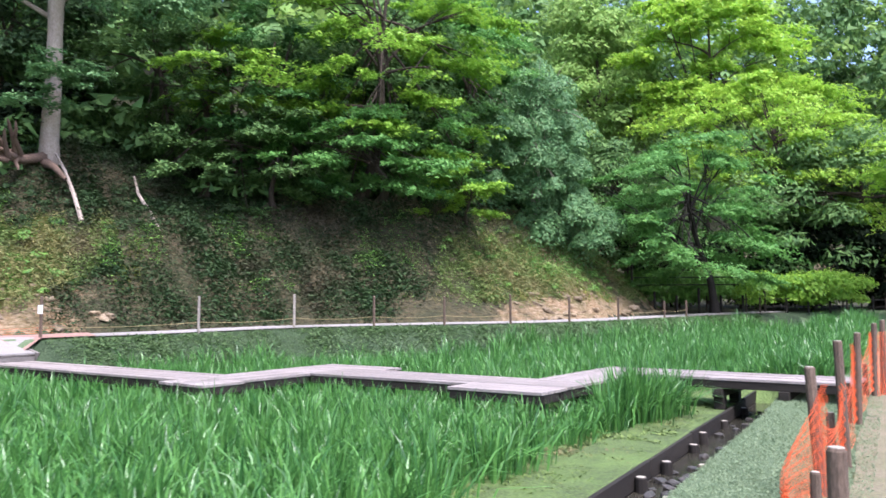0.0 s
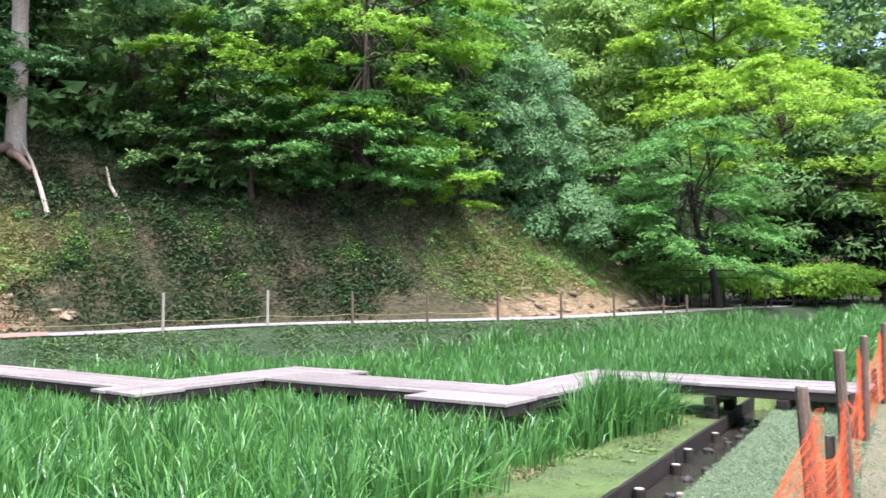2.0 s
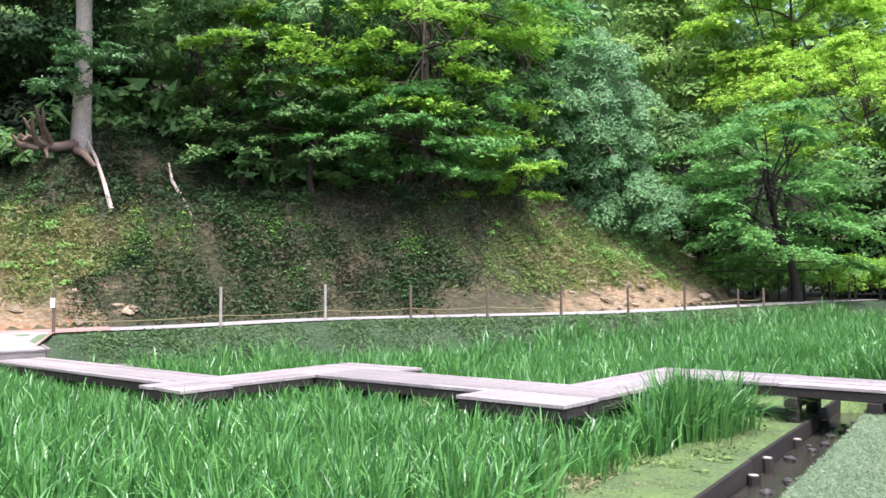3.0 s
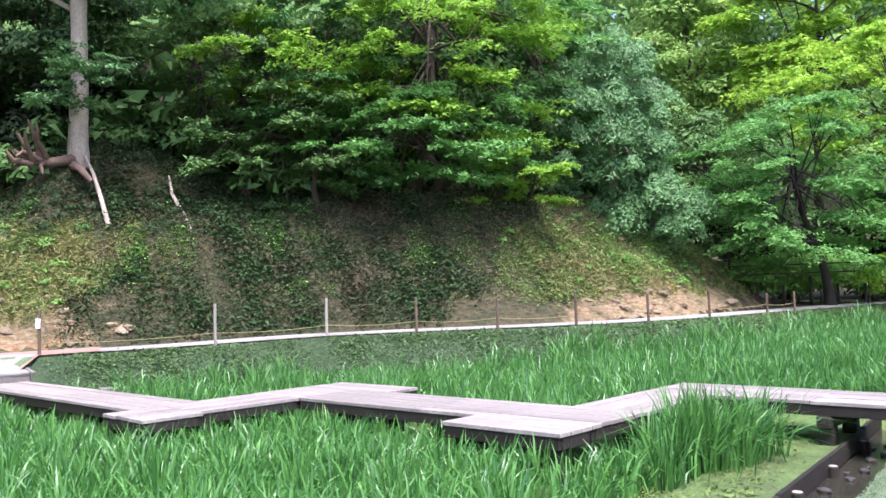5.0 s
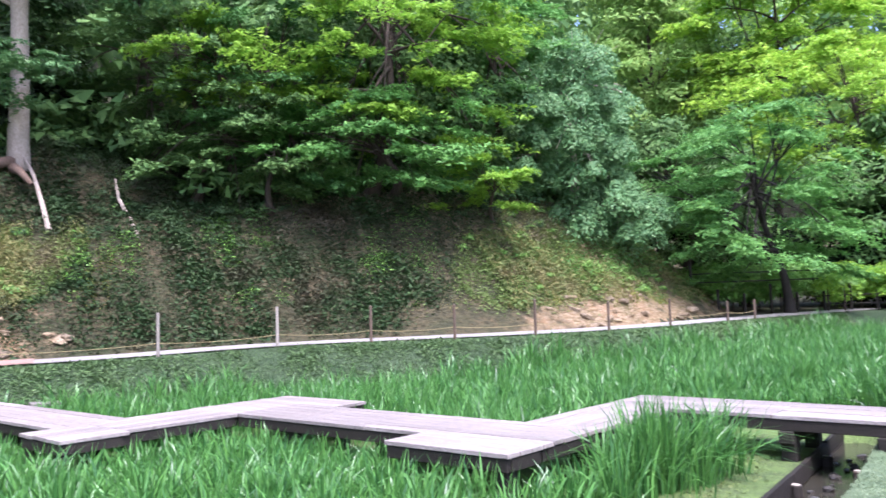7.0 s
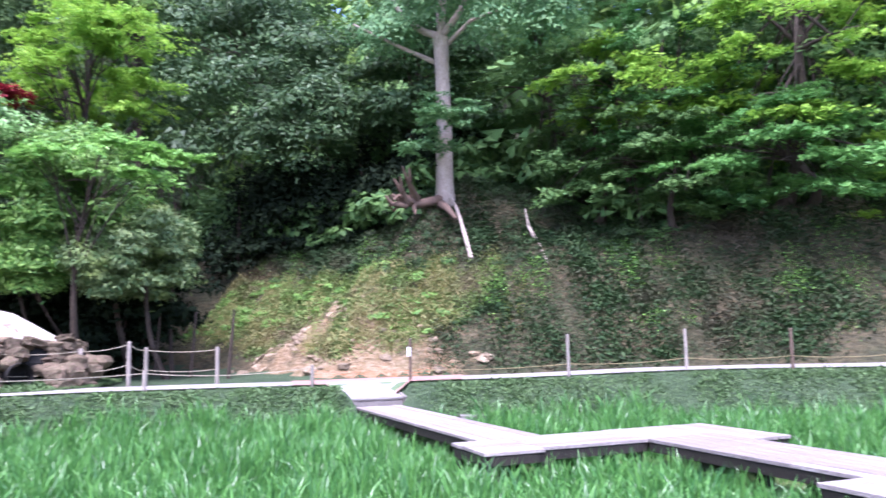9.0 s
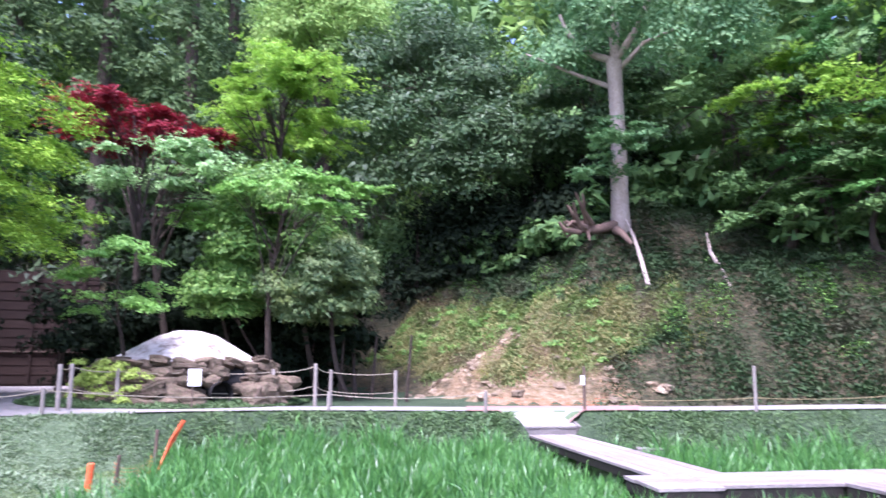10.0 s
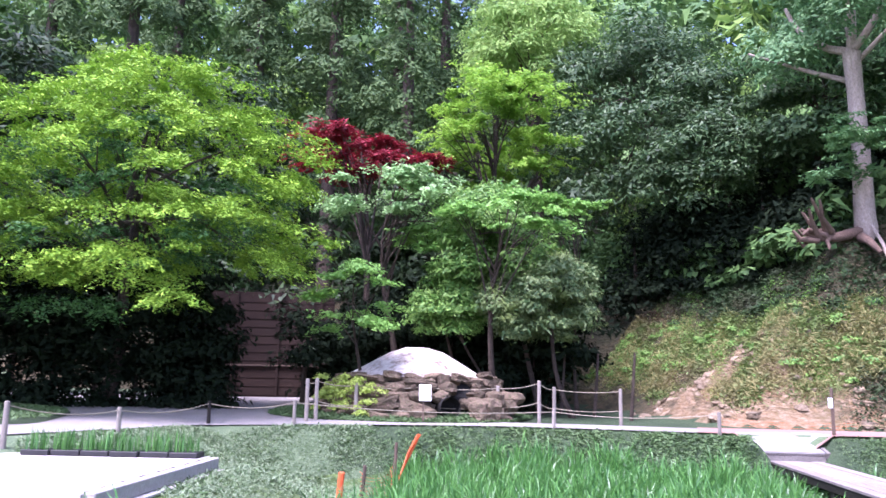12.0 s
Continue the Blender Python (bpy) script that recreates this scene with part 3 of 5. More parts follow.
def blades(base, height, lean, yaw, width, face):
    """Sword leaves: a bent, tapering strip each, 3 spans."""
    n = len(base)
    t = np.array([0, 0.4, 0.75, 1.0])
    dirn = np.stack([np.cos(yaw), np.sin(yaw), np.zeros(n)], 1)
    across = np.stack([np.cos(face), np.sin(face), np.zeros(n)], 1)
    out = lean[:, None] * (t[None] ** 2.2)
    up = t[None] * (1 - 0.48 * lean[:, None] * t[None] ** 2)
    c = base[:, None] + dirn[:, None] * (out * height[:, None])[..., None] + np.array([0, 0, 1.0]) * (up * height[:, None])[..., None]
    w = width[:, None] * np.array([0.75, 1.0, 0.65])[None]
    left = c[:, :3] - across[:, None] * w[..., None] / 2
    right = c[:, :3] + across[:, None] * w[..., None] / 2
    v = np.concatenate([np.stack([left, right], 2).reshape(n, 6, 3), c[:, 3:]], 1)
    o = np.arange(n)[:, None] * 7
    tris = np.array([(0, 1, 3), (0, 3, 2), (2, 3, 5), (2, 5, 4), (4, 5, 6)])
    f = (o[:, None] + tris[None]).reshape(-1, 3)
    return v.reshape(-1, 3), f


def iris_mesh(centres, per, spread, tall, seed):
    g = np.random.default_rng(seed)
    n = len(centres)
    k = np.repeat(np.arange(n), per)
    off = g.normal(0, 1, (len(k), 2)) * (spread * np.clip(g.normal(1, 0.3, n), 0.45, 1.8))[k][:, None]
    p = centres[k] + off
    out = np.arctan2(off[:, 1], off[:, 0])
    edge = np.hypot(off[:, 0], off[:, 1]) / spread
    free = ~on_deck(p, 0.02)
    p, out, edge = p[free], out[free], edge[free]
    tone = (1 + 0.15 * g.normal(0, 1, n))[k][free] * (1 + 0.10 * wave(p, 1.1, 3))
    m = len(p)
    z = land(p)
    h = np.clip(g.normal(tall, tall * 0.15, m) * tone, tall * 0.4, tall * 1.45)
    if tall < 0.7:
        h *= np.where(on_deck(p, 0.75) & ((p - CORNER) @ V < 0.7 + 4 * ((p - CORNER) @ U < 0)), 0.8, 1.0)
    lean = np.abs(g.normal(0.10, 0.15, m)) + 0.12 * edge + (g.random(m) < 0.24) * g.uniform(0.3, 1.0, m)
    return blades(np.column_stack([p, z - 0.01]), h, lean, out + g.normal(0, 0.7, m), g.uniform(0.014, 0.029, m), g.uniform(0, 6.3, m))


g = np.random.default_rng(3)
cand = np.column_stack([g.uniform(-15, 15, 9800), g.uniform(2.5, 29, 9800)])
cd, _ = edge_field(cand)
cr = aside(cand)
ca, cb = (cand - CORNER) @ U, (cand - CORNER) @ V
cs = (cand - STAKE_AT) @ ALONG
bare = (cr > np.where(cs > 7.4, -0.3, -2.75) + 0.25 * wave(cand, 2.0)) | (cd > np.where(cand[:, 0] < -4, -1.35, np.where(cand[:, 0] > 1.5, -1.25, -1.7)) + 0.3 * wave(cand, 1.5))
bare |= (cr > -2.9) & (cb > -3.5) & (cb < 1.0)
bare |= (cb > 3.1) & (cb < 5.2) & (cr > -3.4) & (ca < 0)
bare |= (ca > 10.6) & (cb < -0.3) & (cb > -1.6)
bare |= (cand[:, 0] < -8.0) & (cand[:, 1] < 9.5 - 0.6 * (cand[:, 0] + 11.5))
bare |= (cand[:, 0] < -5.9) & (cand[:, 1] < 6.6)
keep = ~bare & ~on_deck(cand, 0.1)
cand = cand[keep]
dist = np.hypot(cand[:, 0] - 1, cand[:, 1] - 3)
front = ((cand - CORNER) @ V < 0.6) | (dist < 10)
tuft = np.array([deck_point(-0.72 + 0.20 * x, 1.85 + 0.55 * y) for x, y in g.normal(0, 0.8, (40, 2))])
for name, centres, per, spread, tall, seed in (("iris_bed", cand[front], 36, 0.125, 0.54, 11), ("iris_bed", cand[~front], 25, 0.13, 0.57, 12), ("iris_bed", tuft, 28, 0.085, 0.76, 13)):
    v, f = iris_mesh(centres, per, spread, tall, seed)
    tagged(new(name, mesh_of(name, v, f, (IRIS,), True)), "dense bed of fresh green iris leaves", "iris", kind="stuff")


# ---- leaves and trees ----
def leaf_quads(c, nor, size, slim=0.55, g=rng, three=False):
    """Small pointed leaves at c, facing nor."""
    n = len(c)
    nor = nor / (np.linalg.norm(nor, axis=1, keepdims=True) + 1e-9)
    t = g.normal(0, 1, (n, 3))
    t -= (t * nor).sum(1, keepdims=True) * nor
    t /= np.linalg.norm(t, axis=1, keepdims=True) + 1e-9
    b = np.cross(nor, t)
    s = size[:, None]
    if three:
        v = np.stack([c - t * s * 0.5 - b * s * slim * 0.5, c - t * s * 0.4 + b * s * slim * 0.5, c + t * s * 0.6], 1).reshape(-1, 3)
        return v, np.arange(n * 3).reshape(-1, 3)
    v = np.stack([c - t * s * 0.5, c + b * s * slim * 0.5 - t * s * 0.08, c + t * s * 0.5 - nor * s * 0.12, c - b * s * slim * 0.5 - t * s * 0.08], 1).reshape(-1, 3)
    f = np.arange(n * 4).reshape(-1, 4)
    return v, f


def pads(centres, radii, per, size, style, g, slim=0.55, axis=None, droop=0.35, three=False):
    """Leaves of all the sprays of a crown. tier: flat layered sprays; ball: round clumps; hang: drooping sprays."""
    k = np.repeat(np.arange(len(centres)), per)
    n = len(k)
    R_ = radii[k]
    if style == "tier":
        lead = np.arctan2(axis[k, 1], axis[k, 0]) if axis is not None else k * 2.4
        fingers = 7
        j = g.integers(0, fingers, n)
        own = g.normal(0, 1, (len(centres), fingers, 3))[k, j]
        a = lead + (j - 3) * 0.36 + 0.14 * own[:, 0]
        q = g.random(n) ** 0.62
        reach = R_ * (1.75 - 0.16 * np.abs(j - 3)) * (1 + 0.2 * own[:, 1])
        side = g.normal(0, 0.15, n) * R_ * (1.15 - 0.75 * q)
        out = q * reach - 0.7 * R_
        off = np.stack([np.cos(a) * out - np.sin(a) * side, np.sin(a) * out + np.cos(a) * side,
                        R_ * (0.16 - droop * 0.9 * q ** 2 + 0.11 * own[:, 2] * q) - 0.5 * np.abs(side) + g.normal(0, 0.045, n) * R_], 1)
        nor = np.stack([np.cos(a) * q * 0.5, np.sin(a) * q * 0.5, np.ones(n)], 1) + g.normal(0, 0.33, (n, 3))
    elif style == "hang":
        a, q = g.uniform(0, 2 * np.pi, n), np.sqrt(g.random(n))
        off = np.stack([np.cos(a) * q * R_, np.sin(a) * q * R_, -1.1 * R_ * q ** 2 - g.random(n) * 0.35 * R_], 1)
        nor = np.stack([np.cos(a), np.sin(a), 0.6 + 0 * a], 1) + g.normal(0, 0.4, (n, 3))
    else:
        d = g.normal(0, 1, (n, 3))
        d[:, 2] = np.abs(d[:, 2]) * 0.9 - 0.25
        d /= np.linalg.norm(d, axis=1, keepdims=True)
        off = d * (R_ * g.uniform(0.5, 1.05, n))[:, None] * np.array([1.15, 1.15, 0.75])
        nor = d + np.array([0, 0, 0.5]) + g.normal(0, 0.45, (n, 3))
    return leaf_quads(centres[k] + off, nor, size * g.uniform(0.7, 1.4, n), slim, g, three)


def crown_points(g, centre, radii, n, shell=0.45, low=-0.75):
    d = g.normal(0, 1, (n * 3, 3))
    d /= np.linalg.norm(d, axis=1, keepdims=True)
    d = d[d[:, 2] > low][:n]
    q = shell + (1 - shell) * g.random(len(d)) ** 0.6
    return np.array(centre) + d * q[:, None] * np.array(radii), d


def bough_points(g, centre, radii, n, low=-0.75, each=4):
    """Sprays set in slanting shelves: boughs at their own heights, fanned outwards, and loose sprays between them."""
    m = max(3, int(n * 0.8) // each)
    out, dirs = [], []
    for b in range(m):
        z, a = low + (0.95 - low) * (b + g.uniform(0.1, 0.9)) / m, b * 2.399963 + g.normal(0, 0.5)
        reach = math.sqrt(max(0.05, 1 - z * z)) * g.uniform(0.7, 1.15)
        fall, mid_r = g.uniform(0.05, 0.38), g.uniform(0.45, 0.95)
        for q in range(each):
            rho = min(1.05, max(0.25, mid_r + g.normal(0, 0.16)))
            aa = a + g.normal(0, 0.30)
            out.append((math.cos(aa) * rho * reach, math.sin(aa) * rho * reach, z + 0.08 - fall * rho * rho + g.normal(0, 0.02)))
            dirs.append((math.cos(aa), math.sin(aa), 0.2))
    p, d = crown_points(g, (0, 0, 0), (1, 1, 1), n - m * each, 0.5, low)
    return np.array(centre) + np.concatenate([np.array(out), p]) * np.array(radii), np.concatenate([np.array(dirs), d])


def tree(name, label, base, centre, radii, n, pad, per, size, style, mat, seed, trunk=0.16, bark=BARK, limbs=12, slim=0.42, category="tree", fork=0.45, shell=0.45, low=-0.7, droop=0.35, lean=None, group=""):
    """A tree: a bent tapered trunk, limbs that reach into the sprays, and a crown of leaves."""
    g = np.random.default_rng(seed)
    base = np.array([base[0], base[1], land_at(base[0], base[1]) - 0.15 if len(base) < 3 else base[2]])
    ob = thing(name, label, category, group, tuple(base))
    c, d = bough_points(g, centre, radii, n, low) if style == "tier" else crown_points(g, centre, radii, n, shell, low)
    rad = pad * g.uniform(0.65, 1.35, len(c))
    axis = d[:, :2]
    v, f = pads(c, rad, int(per * (0.74 if style == "tier" else 0.9)), size * (0.92 if style == "tier" else 1.05), style, g, slim, axis, droop, style != "tier")
    top = np.array(centre) + np.array([0, 0, radii[2] * 0.5])
    t = np.linspace(0, 1, 9)
    side = g.normal(0, 0.25, 2)
    spine = base + (top - base) * t[:, None]
    spine[:, :2] += np.outer(np.sin(t * np.pi), side) + np.outer(np.sin(t * 2 * np.pi), g.normal(0, 0.1, 2))
    r = trunk * (1 - 0.82 * t)
    r[0] *= 1.5
    stem = part("trunk", mesh_of("trunk", tube(spine, r, 9)[0] - base, tube(spine, r, 9)[1], (bark,), True), None, ob)
    order = g.permutation(len(c))[:limbs]
    for i in order:
        k = g.uniform(fork, 0.92)
        a = np.array([np.interp(k, t, spine[:, q]) for q in range(3)])
        e = c[i] - np.array([0, 0, 0.1])
        m1 = a + (e - a) * 0.4 + np.array([0, 0, 0.12 * np.linalg.norm(e - a)]) + g.normal(0, 0.1, 3)
        u = np.linspace(0, 1, 6)[:, None]
        path = (1 - u) ** 2 * a + 2 * u * (1 - u) * m1 + u ** 2 * e
        pieces = [tube(path, trunk * 0.42 * (1 - 0.85 * u[:, 0]) * (1.1 - 0.5 * k), 5)]
        for _ in range(2):
            s0 = path[3]
            tip = e + g.normal(0, 0.5, 3) * pad
            pieces.append(tube(np.linspace(s0, tip, 4) + np.array([[0, 0, 0], [0, 0, 0.08], [0, 0, 0.08], [0, 0, 0]]), [trunk * 0.14, trunk * 0.1, trunk * 0.06, 0.006], 4))
        tv, tf = joined(pieces)
        part("limb", mesh_of("limb", tv - base, tf, (bark,), True), None, stem)
    part("crown", mesh_of("crown", v - base, f, (mat,), False), None, ob)
    return ob


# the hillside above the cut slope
# crown in the shaded leaf colour, for the maple's darker left side
tree("shade_tree", "maple beside the yellow-green one, shade coloured into its leaves", (-5.9, 27.6), (-5.7, 26.3, 8.6), (2.7, 1.9, 4.0), 70, 0.85, 400, 0.15, "tier", MAPLESHADE, 121, 0.18, limbs=14)
tree("maple", "yellow-green maple with layered sprays leaning over the slope", (-3.0, 27.6), (-1.9, 26.5, 9.6), (3.7, 2.6, 5.3), 118, 1.0, 420, 0.17, "tier", MAPLE, 21, 0.22, limbs=26, low=-0.6)
tree("maple", "green maple reaching low over the bank", (-2.2, 27.6), (-2.6, 25.7, 6.6), (4.2, 1.5, 1.7), 60, 0.85, 420, 0.16, "tier", MAPLEDARK, 22, 0.16, limbs=18)
tree("maple", "yellow-green maple spray above the bank", (-6.8, 27.0), (-7.0, 25.2, 9.0), (1.6, 1.5, 1.7), 26, 0.8, 380, 0.16, "tier", MAPLE, 23, 0.13, limbs=10)
tree("shade_tree", "dark green leafy tree in deep shade", (-8.2, 26.6), (-8.0, 26.2, 7.6), (2.6, 2.0, 3.8), 70, 0.85, 380, 0.17, "tier", WOODS, 24, 0.18, limbs=14)
tree("shade_tree", "dark shrubby tree over the bank", (-5.6, 26.2), (-5.6, 25.7, 6.4), (2.4, 1.4, 1.8), 44, 0.7, 380, 0.15, "tier", WOODS, 25, 0.12, limbs=10)
tree("willowy_tree", "grey-green drooping tree with bare grey branches", (3.6, 31.0), (3.5, 29.8, 7.8), (2.4, 1.8, 3.8), 120, 0.6, 400, 0.125, "hang", BLUISH, 26, 0.2, PALEBARK, 30, 0.4, shell=0.2)
tree("shade_tree", "mid-green tree on the spur", (1.4, 30.6), (1.2, 29.6, 9.8), (2.4, 1.8, 3.0), 60, 0.8, 330, 0.18, "tier", MAPLEDARK, 27, 0.2)
tree("shrub", "green shrub on the brow of the bank", (4.6, 30.2), (4.8, 29.6, 4.9), (1.8, 1.4, 1.3), 36, 0.6, 400, 0.12, "hang", BLUISH, 28, 0.08)
tree("shrub", "light green shrub hanging over the brow", (1.0, 28.0), (0.9, 26.5, 5.3), (1.6, 1.0, 1.0), 28, 0.55, 330, 0.14, "tier", MAPLE, 29, 0.07)
tree("shade_tree", "dense dark green tree behind the maples", (-2.6, 29.8), (-2.8, 28.6, 8.2), (4.2, 1.4, 4.2), 110, 0.9, 300, 0.2, "ball", WOODS, 64, 0.2, limbs=8)
tree("shade_tree", "mid-green tree above the maples", (1.2, 33.0), (0.6, 31.8, 12.4), (3.2, 1.8, 3.0), 60, 1.0, 300, 0.22, "tier", MAPLEDARK, 65, 0.2, limbs=8)
# at the end of the valley
tree("maple", "green maple with a dark forked trunk beside the path", (10.6, 30.4), (9.5, 29.6, 4.9), (3.8, 2.4, 3.2), 120, 0.95, 400, 0.15, "tier", MAPLEDARK, 31, 0.17, limbs=26, fork=0.3, low=-0.72, bark=DARKWOOD)
# these crowns take the lit leaf colour, brightened for the light on them
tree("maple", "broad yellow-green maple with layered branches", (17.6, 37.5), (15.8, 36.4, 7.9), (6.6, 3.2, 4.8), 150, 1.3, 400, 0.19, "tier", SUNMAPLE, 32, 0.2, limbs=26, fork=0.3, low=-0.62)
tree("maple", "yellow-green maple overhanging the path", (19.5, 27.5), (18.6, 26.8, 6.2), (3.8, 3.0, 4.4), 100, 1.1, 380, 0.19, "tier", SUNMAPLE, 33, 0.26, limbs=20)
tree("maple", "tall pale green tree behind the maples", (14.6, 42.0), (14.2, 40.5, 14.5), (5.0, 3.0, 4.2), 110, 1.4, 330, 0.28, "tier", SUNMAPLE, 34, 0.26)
tree("shade_tree", "pale green tree up the valley", (8.6, 45.0), (8.8, 43.5, 13.0), (3.2, 3.0, 6.0), 80, 1.2, 300, 0.27, "ball", LIGHTWOODS, 35, 0.3)
tree("shade_tree", "dark green tree behind the path's end", (8.2, 35.0), (7.6, 34.0, 5.4), (3.0, 2.2, 3.4), 70, 0.9, 330, 0.2, "ball", WOODS, 36, 0.2)
tree("shade_tree", "dark evergreen at the edge of the yard", (20.0, 36.0), (19.0, 35.0, 5.0), (6.0, 3.0, 5.0), 90, 1.2, 300, 0.26, "ball", WOODS, 37, 0.3)

# the pale forked tree with bare roots on the slope
PALE = np.array([(-12.1, 23.9, 5.2), (-12.05, 23.75, 6.6), (-11.85, 23.5, 8.6), (-11.75, 23.3, 10.0), (-11.65, 23.1, 11.1)])
pale = thing("forked_tree", "pale-barked forked tree with exposed roots and feathery leaves", "tree", at=tuple(PALE[0]))
arms = [tube(PALE, [0.38, 0.28, 0.235, 0.215, 0.24], 12)]
for tip, r0 in (((-11.4, 22.9, 14.2), 0.15), ((-13.3, 22.6, 13.0), 0.13), ((-10.4, 23.6, 13.8), 0.12), ((-12.2, 24.2, 14.5), 0.12)):
    tip = np.array(tip)
    u = np.linspace(0, 1, 6)[:, None]
    bend = (PALE[-1] + tip) / 2 + np.array([(tip - PALE[-1])[0] * 0.35, 0, -0.4])
    arms.append(tube((1 - u) ** 2 * PALE[-1] + 2 * u * (1 - u) * bend + u ** 2 * tip, r0 * (1 - 0.6 * u[:, 0]), 7))
arms.append(tube([(-11.95, 23.6, 10.4), (-13.0, 22.8, 11.0), (-14.4, 22.2, 11.9)], [0.09, 0.06, 0.03], 6))
arms.append(tube([(-11.7, 23.3, 10.8), (-10.6, 23.2, 11.4), (-9.6, 23.4, 11.6)], [0.08, 0.06, 0.03], 6))
v, f = joined(arms)
part("trunk", mesh_of("trunk", v - PALE[0], f, (PALEBARK,), True), None, pale)
roots = [tube([(-12.1, 23.6, 6.1), (-12.4, 22.9, 5.9), (-12.7, 22.5, 5.9), (-12.95, 22.2, 6.15)], [0.17, 0.13, 0.1, 0.05], 7), tube([(-12.6, 22.5, 5.8), (-12.9, 22.1, 5.85), (-13.0, 21.95, 6.1)], [0.09, 0.08, 0.04], 6),
         tube([(-12.6, 22.5, 5.9), (-12.5, 22.1, 6.3), (-12.4, 21.9, 6.6)], [0.09, 0.06, 0.03], 6), tube([(-12.0, 23.5, 5.9), (-11.5, 23.0, 5.7), (-11.1, 22.9, 5.3)], [0.16, 0.11, 0.06], 7)]
gr = np.random.default_rng(44)
for k in range(9):
    a0 = np.array([-12.55, 22.75, 6.0]) + gr.normal(0, 0.12, 3)
    way = np.array([gr.uniform(-0.9, 0.25), gr.uniform(-0.8, -0.1), gr.uniform(-0.35, 0.75)])
    bend = a0 + 0.55 * way + gr.normal(0, 0.12, 3)
    roots.append(tube([a0, bend, a0 + way, a0 + 1.15 * way + np.array([0, 0, gr.uniform(-0.1, 0.25)])], [0.09, 0.06, 0.045, 0.02], 6))
for v, f in roots:
    part("root", mesh_of("root", v - PALE[0], f, (ROOTWOOD,), True), None, pale, "bare twisted root")
g = np.random.default_rng(41)
c1, _ = crown_points(g, (-11.2, 23.4, 13.0), (4.2, 2.0, 2.0), 70)
c2, _ = crown_points(g, (-11.7, 22.6, 8.2), (1.7, 0.9, 0.9), 20, 0.2, -1)
v1, f1 = pads(c1, 0.75 * g.uniform(0.7, 1.3, len(c1)), 300, 0.15, "hang", g, 0.45)
v2, f2 = pads(c2, 0.6 * g.uniform(0.6, 1.3, len(c2)), 240, 0.12, "tier", g, 0.45)
v, f = joined([(v1, f1), (v2, f2)])
part("crown", mesh_of("crown", v - PALE[0], f, (BLUISH,)), None, pale)
for pts in (([(-11.85, 23.70, 6.30), (-11.35, 23.38, 5.62), (-10.90, 23.02, 4.86), (-10.55, 22.80, 4.06)]), ([(-9.95, 25.10, 5.75), (-9.65, 24.70, 5.12), (-9.12, 24.28, 4.50), (-8.62, 23.80, 3.82)])):
    dead = thing("bare_stem", "pale bare stem leaning down the slope", "branch", at=tuple(pts[-1]))
    a = np.array(pts) - np.array(pts[-1])
    part("stem", rod(a, [0.03, 0.05, 0.06, 0.07], 7), PALEBARK, dead)

# the left, round the yard
tree("maple", "large yellow-green maple with layered sprays over the yard", (-21.4, 5.3), (-18.42, 5.55, 6.05), (4.9, 4.8, 3.5), 290, 0.80, 520, 0.10, "tier", YMAPLE, 51, 0.2, limbs=12, fork=0.55, low=-0.66, droop=0.5)
# added crown: its dark leaves stand for the yellow maple's shaded inside
tree("maple", "dark crown added behind the yellow-green maple for its shaded inside", (-23.0, 5.6), (-20.6, 5.6, 5.6), (4.4, 4.4, 2.9), 90, 0.95, 420, 0.12, "tier", MAPLESHADE, 151, 0.16, limbs=12, fork=0.5, low=-0.7, droop=0.5)
tree("maple", "large yellow-green maple beside the yard", (-21.2, 0.3), (-18.79, 0.54, 5.6), (3.8, 3.8, 3.6), 66, 1.0, 750, 0.11, "tier", YMAPLE, 52, 0.2, limbs=10, fork=0.55, low=-0.6, droop=0.5)
tree("red_maple", "deep red maple above the shed", (-22.5, 13.1), (-22.25, 12.6, 9.2), (2.1, 2.0, 1.0), 44, 0.8, 420, 0.16, "tier", REDLEAF, 53, 0.16, limbs=16)
tree("dogwood", "dogwood with whitish green layered sprays", (-19.1, 12.8), (-18.53, 12.31, 6.9), (2.2, 2.2, 0.8), 36, 0.75, 330, 0.15, "tier", DOGWOOD, 54, 0.12, limbs=16, droop=0.15)
tree("broadleaf_tree", "mid-green broadleaf tree behind the stone kiln", (-16.9, 16.2), (-17.25, 14.71, 5.07), (1.75, 1.6, 2.15), 150, 0.5, 300, 0.12, "ball", BROAD, 55, 0.09, limbs=14, slim=0.42, low=-0.9, shell=0.4)
tree("evergreen_shrub", "olive-green evergreen with pale young leaves beside the kiln", (-15.4, 16.2), (-15.92, 15.27, 3.97), (1.5, 1.4, 1.25), 105, 0.44, 290, 0.115, "ball", OLIVE, 155, 0.08, limbs=12, slim=0.4, low=-0.85, shell=0.4)
tree("broadleaf_tree", "low dark-leaved branches behind the kiln", (-17.6, 15.4), (-17.60, 13.66, 3.76), (0.95, 0.9, 0.95), 50, 0.42, 270, 0.12, "ball", BROAD, 156, 0.06, limbs=8, slim=0.42, low=-0.85, shell=0.4)
tree("maple", "fresh green maple spray reaching out beside the dogwood", (-18.6, 14.6), (-18.18, 13.15, 5.67), (1.0, 0.9, 0.45), 16, 0.55, 420, 0.115, "tier", FRESH, 157, 0.06, limbs=8, droop=0.25)
tree("maple", "fresh green maple spray over the broadleaf tree", (-16.6, 17.2), (-16.01, 16.49, 6.72), (1.0, 0.9, 0.35), 14, 0.55, 420, 0.115, "tier", FRESH, 158, 0.06, limbs=8, droop=0.2)
